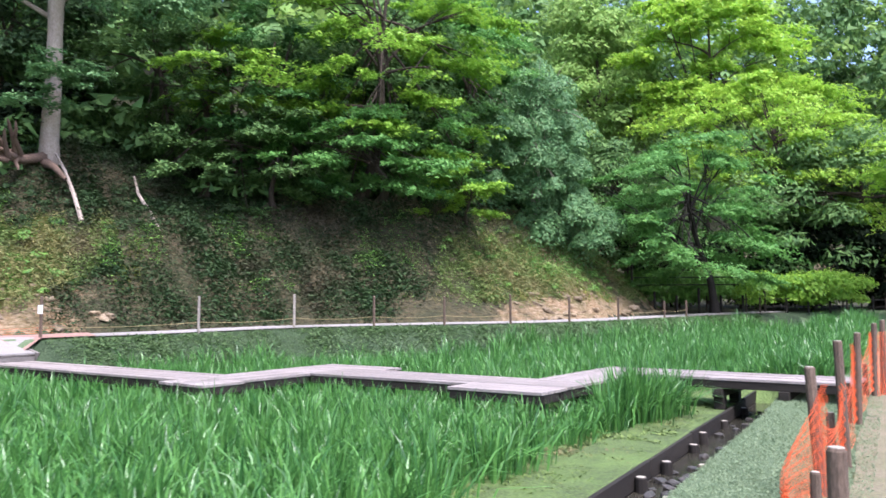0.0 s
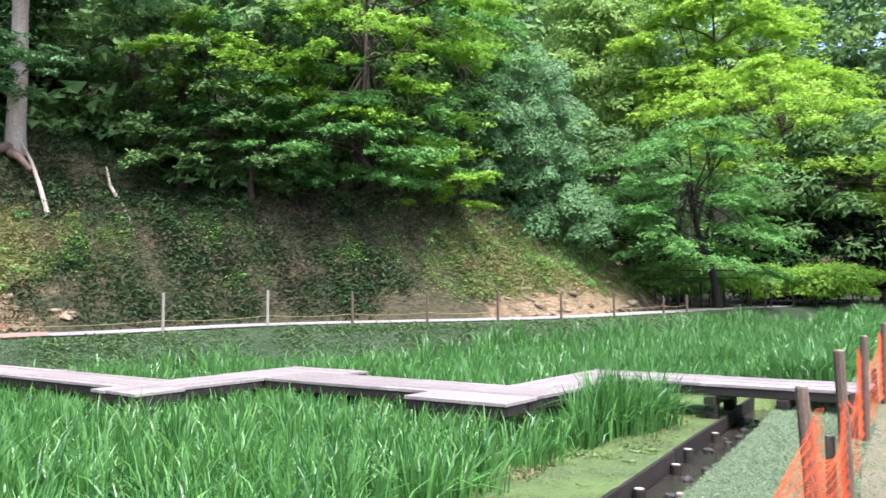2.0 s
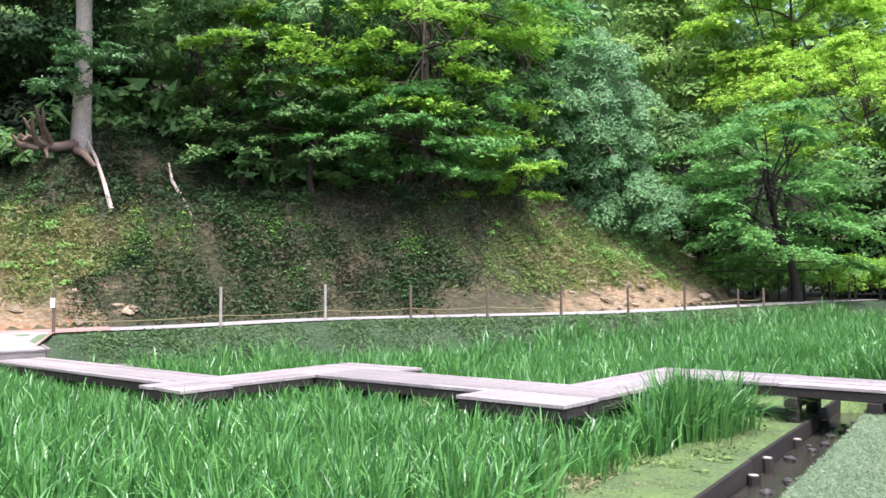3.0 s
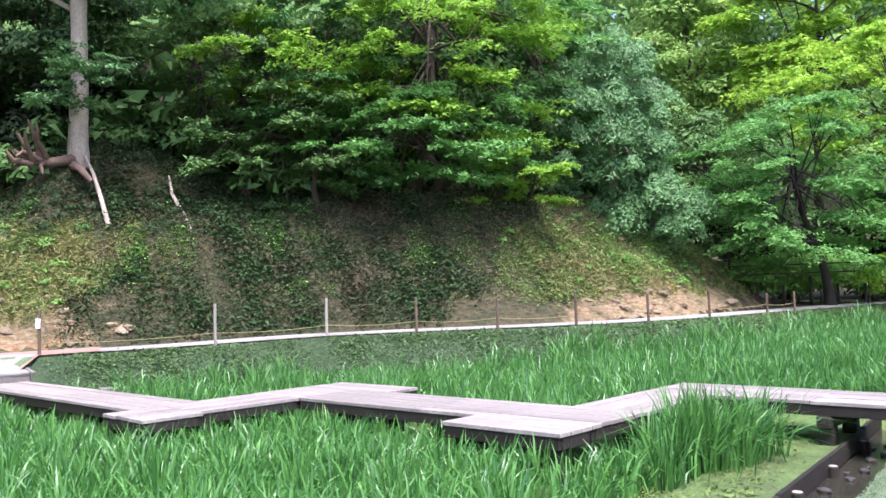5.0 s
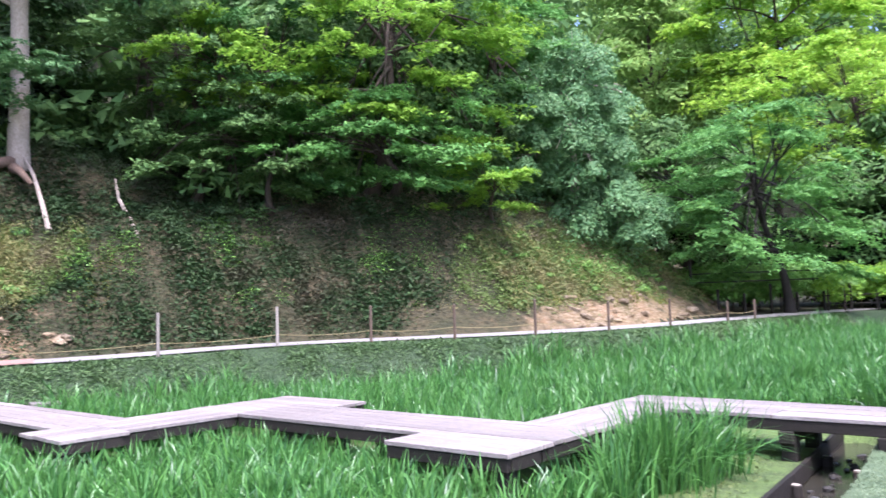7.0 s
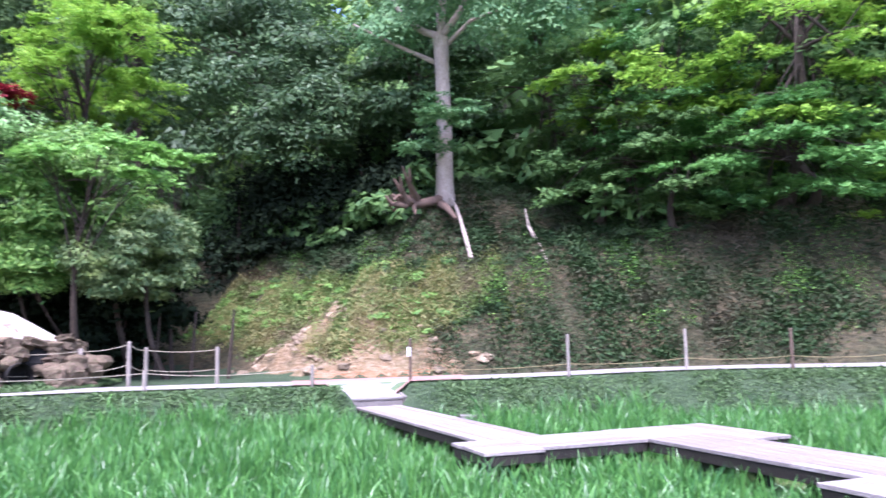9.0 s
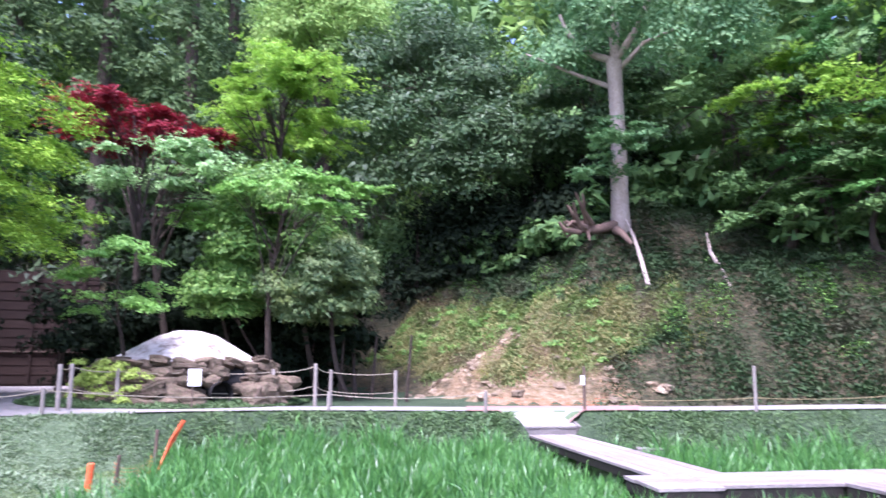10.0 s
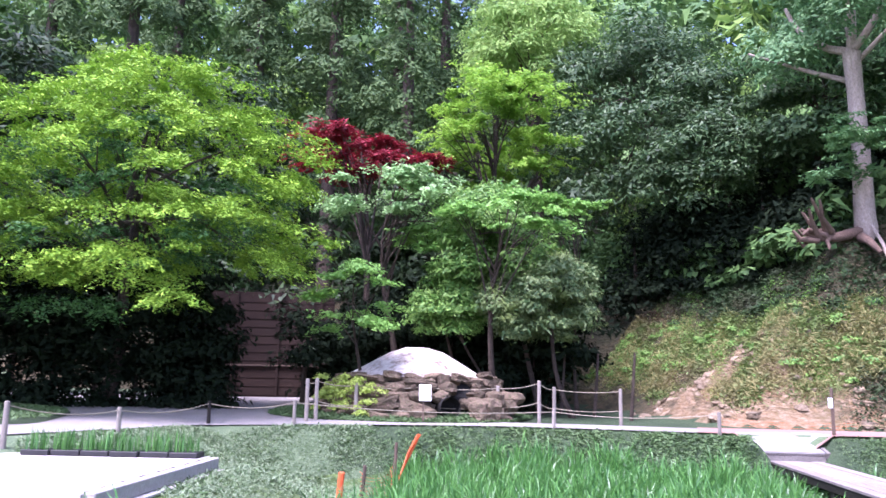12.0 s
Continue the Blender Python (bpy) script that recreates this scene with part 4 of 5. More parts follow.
tree("maple", "small bright maple branch beside the shed", (-17.7, 11.0), (-16.40, 10.31, 3.58), (0.95, 0.95, 1.05), 24, 0.55, 380, 0.11, "tier", FRESH, 56, 0.07, limbs=8, droop=0.2)
tree("maple", "fresh green spray in front of the dogwood", (-16.4, 14.4), (-15.59, 14.28, 6.0), (1.9, 1.5, 0.7), 24, 0.65, 330, 0.15, "tier", FRESH, 57, 0.1, limbs=12, droop=0.25)
tree("maple", "yellow-green maple on the hillside", (-22.0, 18.3), (-21.73, 17.74, 10.6), (3.7, 2.4, 2.3), 84, 0.9, 380, 0.17, "tier", MAPLE, 58, 0.2, limbs=18)
tree("evergreen_oak", "dark glossy evergreen tree on the hillside", (-20.4, 25.6), (-20.6, 23.1, 11.0), (4.2, 2.6, 4.9), 95, 1.1, 420, 0.17, "ball", GLOSSY, 59, 0.26, limbs=18, slim=0.42)
tree("evergreen_oak", "dark glossy evergreen leaning over the slope", (-17.2, 25.6), (-17.1, 22.9, 9.2), (1.8, 1.7, 1.7), 34, 0.7, 340, 0.16, "ball", GLOSSY, 60, 0.14, slim=0.42)
tree("shade_tree", "greyish green tree high on the hillside", (-25.6, 22.4), (-25.27, 21.44, 16.0), (3.4, 2.4, 3.0), 60, 1.0, 330, 0.2, "ball", LIGHTWOODS, 61, 0.22)
tree("shade_tree", "dark tree behind the pale forked tree", (-14.6, 26.0), (-14.2, 25.4, 10.5), (2.6, 2.0, 3.4), 60, 0.9, 330, 0.19, "ball", GLOSSY, 62, 0.2)
tree("shade_tree", "dark green tree between the forked tree and the maples", (-9.6, 27.4), (-9.8, 26.6, 9.0), (2.4, 1.6, 4.2), 60, 0.9, 330, 0.18, "tier", WOODS, 63, 0.2)

# cedars and woods on the hill
g = np.random.default_rng(70)
for k, (x, y) in enumerate([(-31.4, 18.5), (-34.7, 15.8), (-36.4, 12.4), (-33.7, 21.7), (-38.4, 17.3), (-40.6, 9.0), (-30.0, 25.0), (-40.8, 22.1), (-44.1, 13.7), (-36.4, 6.4), (-42.1, 2.9), (-36.3, 27.5)]):
    z0 = land_at(x, y)
    ob = thing("cedar", "tall dark cedar with a straight brown trunk", "tree", "cedars on the hill", (x, y, z0 - 0.2))
    hgt = 22 + 4 * g.random()
    part("trunk", mesh_of("trunk", *tube([(0, 0, 0), (0.1, 0, hgt * 0.5), (0, 0, hgt)], [0.42, 0.28, 0.05], 9), (BARK,), True), None, ob)
    tt = g.uniform(0.28, 1.0, 60)
    a = g.uniform(0, 6.3, 60)
    rr = 3.2 * (1.15 - tt) * g.uniform(0.4, 1.0, 60)
    c = np.column_stack([np.cos(a) * rr, np.sin(a) * rr, tt * hgt])
    v, f = pads(c, g.uniform(0.7, 1.2, 60), 170, 0.28, "hang", g, 0.35)
    part("crown", mesh_of("crown", v, f, (CEDAR,)), None, ob)
n = 13000
wp = np.column_stack([g.uniform(-75, 70, n), g.uniform(-20, 95, n)])
ws = toe_field(wp)
wp, ws = wp[(ws > 6.5) & (ws < 40)], ws[(ws > 6.5) & (ws < 40)]
wz = land(wp)
pick = g.random(len(wp))
pale_patch = wave(wp, 0.35, 6) > 0.25
tall_ = (wp[:, 0] > 2) & (wp[:, 1] > 38)
for label, m, mat, seed in (("dense dark woods covering the hillside", ~pale_patch, WOODS, 1), ("lighter green trees among the hillside woods", pale_patch, LIGHTWOODS, 2)):
    gg = np.random.default_rng(80 + seed)
    m = m & ((ws > 12) | (pick < 0.6) | tall_)
    k = m.sum()
    top = np.where(tall_[m], 15.0, np.where(ws[m] > 12, 12.0, 5.0))
    c = np.column_stack([wp[m], wz[m] + 0.5 + top * gg.random(k)])
    v, f = pads(c, gg.uniform(0.9, 1.9, k), 40, 0.70, "ball", gg, three=True)
    tagged(new("far_woods", mesh_of("far_woods", v, f, (mat,))), label, "woods", kind="stuff")
# undergrowth in the shade under the trees
u = np.column_stack([g.uniform(-30, 10, 9000), g.uniform(16, 38, 9000)])
us = toe_field(u)
u = u[(us > 4.6) & (us < 9) & ~((us < 6.2) & (u[:, 0] > -12.6) & (u[:, 0] < -8.0))][:1300]
c = np.column_stack([u, land(u) + g.uniform(0.1, 1.3, len(u))])
v, f = pads(c, g.uniform(0.4, 0.8, len(u)), 46, 0.30, "ball", g, three=True)
tagged(new("undergrowth", mesh_of("undergrowth", v, f, (WOODS,))), "dark leafy undergrowth beneath the trees", "undergrowth", kind="stuff")
# near-black clumps stand for the deep shade under the evergreens
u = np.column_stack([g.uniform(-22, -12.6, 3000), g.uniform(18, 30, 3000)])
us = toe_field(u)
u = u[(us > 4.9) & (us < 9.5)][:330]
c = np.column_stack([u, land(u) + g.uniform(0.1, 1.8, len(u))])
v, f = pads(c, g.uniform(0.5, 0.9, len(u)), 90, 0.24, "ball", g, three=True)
tagged(new("undergrowth", mesh_of("undergrowth", v, f, (HEDGE,))), "evergreen undergrowth coloured near black for the slope's shade", "undergrowth", kind="stuff")


# ---- growth on the slopes ----
def cover(name, label, pts, per, spread, size, mat, seed, lift=0.05, slim=0.5, flat_=0.6, keep_z=False):
    g = np.random.default_rng(seed)
    k = np.repeat(np.arange(len(pts)), per)
    p = pts[k] + g.normal(0, spread, (len(k), 2))
    z = land(p) + np.abs(g.normal(0, lift, len(p)))
    nor = np.column_stack([g.normal(0, flat_, (len(p), 2)), np.ones(len(p))])
    v, f = leaf_quads(np.column_stack([p, z]), nor, size * g.uniform(0.4, 1.5, len(p)) * (1 + 0.5 * wave(p, 1.3, 6)), slim, g, True)
    return tagged(new(name, mesh_of(name, v, f, (mat,))), label, "ground cover", kind="stuff")


g = np.random.default_rng(90)
sp = np.column_stack([g.uniform(-20, 10, 120000), g.uniform(17, 33, 120000)])
ss_ = toe_field(sp)
sp = sp[(ss_ > 0.12) & (ss_ < 7)]
ss_ = toe_field(sp)
away = seg_dist(sp, np.array([ROCK_A, ROCK_B]))[0] > 0.22 + 0.55 * wave(sp, 2.3, 2) + 0.3 * wave(sp, 5.1, 4)
sp, ss_ = sp[away], ss_[away]
mask = wave(sp, 0.9, 3) + 0.6 * wave(sp, 2.2, 8) + 0.35 * (ss_ - 2.0)
# where the overhanging trees' shade is painted with darker leaves
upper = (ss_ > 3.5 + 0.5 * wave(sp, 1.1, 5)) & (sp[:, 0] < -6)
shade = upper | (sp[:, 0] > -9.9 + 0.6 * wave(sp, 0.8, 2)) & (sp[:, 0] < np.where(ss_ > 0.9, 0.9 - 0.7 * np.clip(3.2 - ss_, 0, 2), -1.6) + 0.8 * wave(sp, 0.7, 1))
cover("slope_plants", "creepers on the cut slope, coloured dark for the trees' shade", sp[shade & (mask > -2.6)][:14500], 8, 0.16, 0.095, WOODSLOW, 91, 0.08)
cover("slope_plants", "patchy low weeds on the cut slope", sp[~shade & (mask > -0.9) & (ss_ > 0.75 + 0.35 * wave(sp, 1.9, 6))][:10500], 10, 0.15, 0.09, COVER, 97, 0.07)
dry = ~shade & (ss_ > 0.7) & (wave(sp, 1.0, 11) + 0.5 * wave(sp, 2.5, 2) > -0.1)
cover("dry_grass", "yellowish dry grass tufts on the cut slope", sp[dry & (sp[:, 0] < -9.0)][:1300], 9, 0.10, 0.14, DRYGRASS, 198, 0.08, 0.12, 1.0)
cover("dry_grass", "yellowish dry grass tufts on the cut slope", sp[dry][:3200], 9, 0.10, 0.15, DRYGRASS, 98, 0.09, 0.10, 1.2)
tw = sp[(ss_ > 2.4) & (ss_ < 4.6) & (sp[:, 0] > -6) & (wave(sp, 1.2, 7) > -0.2) & (ss_ > 3.0)][:2200]
cover("cut_brush", "greyish dry twigs left on the cleared slope", tw, 7, 0.14, 0.16, TWIGS, 94, 0.10, 0.12, 1.3)
cover("slope_plants", "fresh green weeds on the cut slope", sp[(wave(sp, 1.4, 9) > 0.40) & (ss_ < 4.5) & (ss_ > 1.2)][:1300], 12, 0.13, 0.075, FRESH, 92, 0.07)
moss = (wave(sp, 0.75, 14) + 0.5 * wave(sp, 2.6, 3) > 0.25) & ~upper & ((sp[:, 0] < -8.5) | (sp[:, 0] > -0.5))
cover("slope_moss", "yellow-green moss and seedlings in patches on the cut slope", sp[moss & (ss_ > 0.7)][:2600], 14, 0.10, 0.05, MOSS, 192, 0.02, 0.6, 0.5)
edge_ = (sp[:, 0] > 3.2) & (ss_ > 1.6) & (ss_ < 5.5)
cover("slope_plants", "light green grass on the brow of the spur", sp[edge_][:1500], 12, 0.12, 0.10, MAPLEDARK, 193, 0.09, 0.22, 1.0)
gc = np.random.default_rng(194)
# the second set's dark colour stands for shade below the trees
for label, mat, m, n, big in (("small leafy weeds in clumps on the cut slope", BROAD, ~shade & (ss_ > 1.0) & (ss_ < 4.6), 150, 0.22), ("ferns and seedlings in clumps below the trees, coloured dark for shade", WOODSLOW, (ss_ > 3.2) & (ss_ < 6), 380, 0.34)):
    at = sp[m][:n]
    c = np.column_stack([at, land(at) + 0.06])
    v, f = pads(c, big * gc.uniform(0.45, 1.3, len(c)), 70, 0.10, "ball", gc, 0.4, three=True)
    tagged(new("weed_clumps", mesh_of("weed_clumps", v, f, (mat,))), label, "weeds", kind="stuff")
bk = np.column_stack([g.uniform(-16, 12, 150000), g.uniform(4, 31, 150000)])
bd, _ = edge_field(bk)
bk = bk[(bd > -2.0) & (bd < -0.22) & (aside(bk) < -2.2)]
q = bk - CORNER
bk = bk[~((q @ U > 11.0) & (q @ V > -1.6) & (q @ V < -0.2))]
lw = (bk[:, 0] < -8.5) & (bk[:, 1] + 0.9 * wave(bk, 1.7, 3) + g.normal(0, 0.5, len(bk)) < 9.2 - 0.3 * (bk[:, 0] + 11))
bk = bk[~lw]
cover("bank_plants", "dark green dwarf bamboo clipped low on the bank", bk[:15000], 8, 0.08, 0.075, BAMBOO, 93, 0.03, 0.3, 0.5)
lp = np.column_stack([g.uniform(-14.5, -7.6, 14000), g.uniform(3.5, 9.8, 14000)])
lp = lp[(edge_field(lp)[0] < -0.1) & (lp[:, 1] + 0.9 * wave(lp, 1.7, 3) + g.normal(0, 0.5, len(lp)) < 9.6 - 0.35 * (lp[:, 0] + 11))]
cover("lawn_grass", "light green clipped grass on the low bank", lp[:8000], 6, 0.07, 0.075, BAMBOO, 96, 0.025, 0.28, 0.9)
cover("lawn_grass", "pale blades among the clipped grass of the low bank", lp[:8000], 9, 0.07, 0.075, TURF, 196, 0.03, 0.2, 0.9)
# weeds on the wet margin
g = np.random.default_rng(99)
wd = np.array([STAKE_AT + r * ASIDE + s * ALONG for r, s in zip(g.uniform(-3.1, -1.86, 2600), g.uniform(-6, 6.6, 2600))])
wd = wd[wave(wd, 2.6, 3) + 0.7 * wave(wd, 6.0, 1) > -0.25]
cover("margin_weeds", "small bright weeds and algae on the wet margin", wd, 7, 0.05, 0.045, COVER, 99, 0.02, 0.6, 0.5)
# short grass of the verge
g = np.random.default_rng(95)
n = 70000
r_, s_ = g.uniform(-1.15, 0.3, n), g.uniform(-6, 7.6, n)
p = STAKE_AT + r_[:, None] * ASIDE + s_[:, None] * ALONG
nor = np.column_stack([g.normal(0, 1.0, (n, 2)), np.full(n, 0.5)])
v, f = leaf_quads(np.column_stack([p, near_level(p) + g.uniform(0.0, 0.018, n)]), nor, g.uniform(0.018, 0.042, n), 0.25, g, True)
tagged(new("verge_grass", mesh_of("verge_grass", v, f, (TURF,))), "short clipped grass of the verge", "grass", kind="stuff")

# ---- stakes, ropes and netting ----
def post(name, label, x, y, h, radius, mat, group="", lean=(0, 0), category="post", cap=True, z=None):
    ob = thing(name, label, category, group, (x, y, (land_at(x, y) if z is None else z) - 0.04))
    h += 0.04
    shaft = part("shaft", rod([(0, 0, 0), (lean[0] * 0.5, lean[1] * 0.5, h * 0.5), (lean[0], lean[1], h - 0.012), (lean[0], lean[1], h)], [radius, radius * 0.98, radius * 0.95, radius * 0.8], 9), mat, ob)
    if cap:
        part("end_grain", rod([(lean[0], lean[1], h - 0.002), (lean[0], lean[1], h + 0.004)], [radius * 0.78, radius * 0.75], 9), ENDGRAIN, shaft, "pale sawn end")
    return ob


def rope(a, b, sag=0.05, radius=0.008, mat=ROPE, label="weathered rope strung between fence posts", group="fence ropes"):
    a, b = np.array(a, float), np.array(b, float)
    u = np.linspace(0, 1, 9)[:, None]
    pts = a + (b - a) * u - np.array([0, 0, 1.0]) * sag * 4 * u * (1 - u)
    ob = thing("rope", label, "rope", group, tuple(a))
    part("strand", rod(pts - a, [radius] * 9, 5), mat, ob)
    return ob


def strand(points, half):
    """A flat plastic strand along points, two half widths wide."""
    p, h, n = np.asarray(points, dtype=float), np.asarray(half, dtype=float), len(points)
    i = np.arange(n - 1)
    return np.concatenate([p - h, p + h]), np.stack([i, i + 1, i + 1 + n, i + n], 1)


def net(pts, top, low, seed, sag=0.3, rows=57, first=None):
    """Orange safety netting: real strands, hanging in swags and gathered at the stakes."""
    ob = thing("safety_net", "sagging orange plastic safety netting tied to stakes", "netting", "orange netting", tuple(pts[0]))
    pieces = []
    o = np.array(pts[0])
    for a, b in zip(pts[:-1], pts[1:]):
        a, b = np.array(a, float), np.array(b, float)
        L = np.linalg.norm(b - a)
        cols = max(18, int(L / 0.020))
        s = np.linspace(0, 1, cols + 1)
        u = 0.45 * s + 0.55 * (0.5 - 0.5 * np.cos(np.pi * s))
        dip = sag * (4 * u * (1 - u)) ** 0.7
        base = a + (b - a) * u[:, None]
        perp = np.array([-(b - a)[1], (b - a)[0], 0]) / L
        near = np.exp(-np.minimum(u, 1 - u) * L / 0.12)
        base += perp * (0.03 * np.sin(u * 6 + seed) + near * 0.035 * np.sin(np.arange(cols + 1) * 2.2))[:, None]
        head = (top if first is None else first) * (1 - u) + top * u - dip
        grid = []
        for k in range(rows):
            q = k / (rows - 1)
            belly = 0.10 * math.sin(math.pi * q) * (1 - near) * np.sin(u * np.pi)
            grid.append(base + np.array([0, 0, 1.0]) * (low + (head - low) * q)[:, None] + perp * (belly + 0.012 * math.sin(k * 0.9 + seed))[:, None])
        for k in range(rows):
            pieces.append(strand(grid[k] - o, (0, 0, 0.0017)))
        for c in range(0, cols + 1):
            pieces.append(strand(np.array([grid[k][c] for k in range(0, rows, 4)]) - o, (b - a) / L * 0.0016))
    v, f = joined(pieces)
    part("mesh", mesh_of("mesh", v, f, (NETTING,)), None, ob)
    return ob


STAKES = [(3.05, 6.40, 1.03), (3.82, 7.50, 1.19), (5.33, 10.13, 1.17), (6.85, 12.50, 1.16), (7.08, 12.66, 1.20)]
for k, (x, y, h) in enumerate(STAKES):
    post("wooden_stake", "brown wooden stake carrying orange netting", x, y, h, 0.045, POSTWOOD, "netting stakes", (-0.05 + 0.015 * math.sin(k * 2) if k < 2 else 0.02, 0.03 * math.cos(k)), "stake", z=float(near_level(np.array([(x, y)]))[0]))
for x, y, h in ((1.49, 3.0, 1.0), (2.72, 5.80, 0.32), (3.74, 7.62, 0.50), (5.27, 10.25, 0.52), (6.78, 12.62, 0.5)):
    post("wooden_stake", "short brown stake beside the verge", x, y, h, 0.04, POSTWOOD, "short verge stakes", category="stake", z=float(near_level(np.array([(x, y)]))[0]))
lv = lambda k: (STAKES[k][0], STAKES[k][1], float(near_level(np.array([STAKES[k][:2]]))[0]))
net([(2.42, 5.75, 0.0), lv(0)], 0.90, 0.01, 11, 0.06, first=0.12)
net([lv(0), lv(1)], 0.90, 0.02, 1, 0.42, first=0.86)
net([lv(1), lv(2)], 1.05, 0.04, 2, 0.46)
net([lv(2), lv(3)], 1.05, 0.10, 3, 0.30)
net([lv(3), (lv(4)[0] + 0.10, lv(4)[1] - 0.12, lv(4)[2])], 1.05, 0.02, 4, 0.04)
RIGHT = [(9.5, 15.6), (11.3, 19.2), (13.0, 22.4), (14.8, 26.0)]
for k, (x, y) in enumerate(RIGHT):
    post("fence_post", "brown rope-fence post beside the path", x, y, 1.0, 0.055, POSTWOOD, "near path posts")
for (x0, y0), (x1, y1) in zip([STAKES[4][:2]] + RIGHT, RIGHT):
    for hh in (0.9, 0.4):
        rope((x0, y0, land_at(x0, y0) + hh), (x1, y1, land_at(x1, y1) + hh), 0.12, 0.009, YROPE, "yellowish rope along the near path")

# far path: rope fence
FENCE = [(-9.06, 17.8, 0.97), (-6.0, 19.42, 0.92), (-3.97, 21.15, 0.92), (-1.85, 21.45, 0.85), (0.07, 21.7, 0.8), (1.95, 22.3, 0.85), (3.8, 23.4, 0.75), (5.6, 24.9, 0.75), (7.6, 26.8, 0.6), (8.6, 27.6, 0.6)]
for k, (x, y, h) in enumerate(FENCE):
    post("fence_post", "thin weathered wooden post of the rope fence", x, y - 0.05, h, 0.035, PALEPOST if k in (1, 2) else POSTWOOD, "far path posts")
for (x0, y0, h0), (x1, y1, h1) in zip(FENCE[:-1], FENCE[1:]):
    rope((x0, y0 - 0.05, land_at(x0, y0 - 0.05) + 0.28), (x1, y1 - 0.05, land_at(x1, y1 - 0.05) + 0.28), 0.05, 0.007, YROPE, "yellowish rope low along the far path")
label_plate = thing("post_label", "small white label fixed to a fence post", "label", at=(-9.06, 17.70, land_at(-9.06, 17.75) + 0.68))
part("plate", box(0.10, 0.015, 0.2, 0.003), WHITE, label_plate)

# posts and ropes round the kiln and the yard
LOW = [(-10.5, 16.15, 0.45), (-12.8, 13.65, 0.42), (-14.55, 8.4, 0.55), (-15.4, 6.85, 0.5), (-13.1, 4.9, 0.45), (-11.1, 3.25, 0.6)]
for k, (x, y, h) in enumerate(LOW):
    post("fence_post", "dark short post with a metal cap" if k == 3 else "short pale post at the path's edge", x, y, h, 0.04, DARKWOOD if k == 3 else PALEPOST, "short edge posts", z=0.80, cap=(k != 3))
for (x0, y0, h0), (x1, y1, h1) in zip(LOW[:-1], LOW[1:]):
    rope((x0, y0, 0.80 + h0 - 0.05), (x1, y1, 0.80 + h1 - 0.05), 0.10, 0.009)
KILN = np.array([-17.15, 12.4])
BACK = [(-15.3, 8.9, 0.95), (-15.7, 9.25, 0.95), (-15.7, 10.2, 0.85), (-15.1, 11.6, 0.85), (-14.7, 13.4, 0.85), (-14.0, 14.1, 1.0), (-14.1, 14.6, 0.85), (-12.9, 15.6, 0.85)]
for k, (x, y, h) in enumerate(BACK):
    post("fence_post", "weathered rope-fence post in front of the stone kiln", x, y, h, 0.045, PALEPOST, "kiln fence posts")
for (x0, y0, h0), (x1, y1, h1) in zip(BACK[:-1], BACK[1:]):
    rope((x0, y0, land_at(x0, y0) + h0 - 0.06), (x1, y1, land_at(x1, y1) + h1 - 0.06), 0.05, 0.009)
    rope((x0, y0, land_at(x0, y0) + h0 - 0.5), (x1, y1, land_at(x1, y1) + h1 - 0.5), 0.05, 0.009)

# ---- the stone kiln ----
base_z = land_at(*KILN) + 0.0
kiln = thing("stone_kiln", "low round kiln of mossy stones under a white plaster dome", "kiln", at=(KILN[0], KILN[1], base_z))
FACE = math.atan2(2.7 - KILN[1], 0.4 - KILN[0])
bm = bmesh.new()
rings = [(1.86, 0.90), (1.70, 0.98), (1.42, 1.12), (1.05, 1.33), (0.70, 1.52), (0.34, 1.62), (0.0, 1.64)]
prev = None
for rr, zz in [(a_, b_ + 0.04 + 0.05 * (1.86 - a_) / 1.86) for a_, b_ in rings]:
    cur = [bm.verts.new((rr * math.cos(a) * (1 + 0.03 * math.sin(3 * a)), rr * math.sin(a), zz + 0.02 * math.sin(5 * a + rr * 3))) for a in np.linspace(0, 2 * math.pi, 40, endpoint=False)] if rr else [bm.verts.new((0, 0, zz))]
    if prev:
        for i in range(40):
            j = (i + 1) % 40
            bm.faces.new([prev[i], prev[j], cur[j], cur[i]] if len(cur) > 1 else [prev[i], prev[j], cur[0]])
    prev = cur
for fc in bm.faces:
    fc.smooth = True
part("dome", bm, PLASTER, kiln, "white plaster dome with brown rain stains")
part("rim", mesh_of("rim", *tube([(1.88 * math.cos(a), 1.88 * math.sin(a), 0.9) for a in np.linspace(0, 2 * math.pi, 49)], [0.06] * 49, 6), (STONE,), True), None, kiln)
part("core", rod([(0, 0, -0.1), (0, 0, 0.5), (0, 0, 0.9)], [2.2, 2.1, 1.85], 40), SOOT, kiln, "dark mortar core")
g = np.random.default_rng(101)


def stone_mesh(g, sx, sy, sz):
    bm = bmesh.new()
    bmesh.ops.create_icosphere(bm, subdivisions=2, radius=0.5)
    ph = g.uniform(0, 6, 6)
    for v in bm.verts:
        c = v.co.copy()
        c = Vector([math.copysign(abs(q * 2) ** 0.62 / 2, q) for q in c])
        c *= 1 + 0.13 * math.sin(6 * c.x + ph[0]) + 0.11 * math.sin(8 * c.y + ph[1]) + 0.09 * math.sin(11 * c.z + ph[2]) + g.normal(0, 0.035)
        v.co = Vector((c.x * sx, c.y * sy, c.z * sz))
    return bm


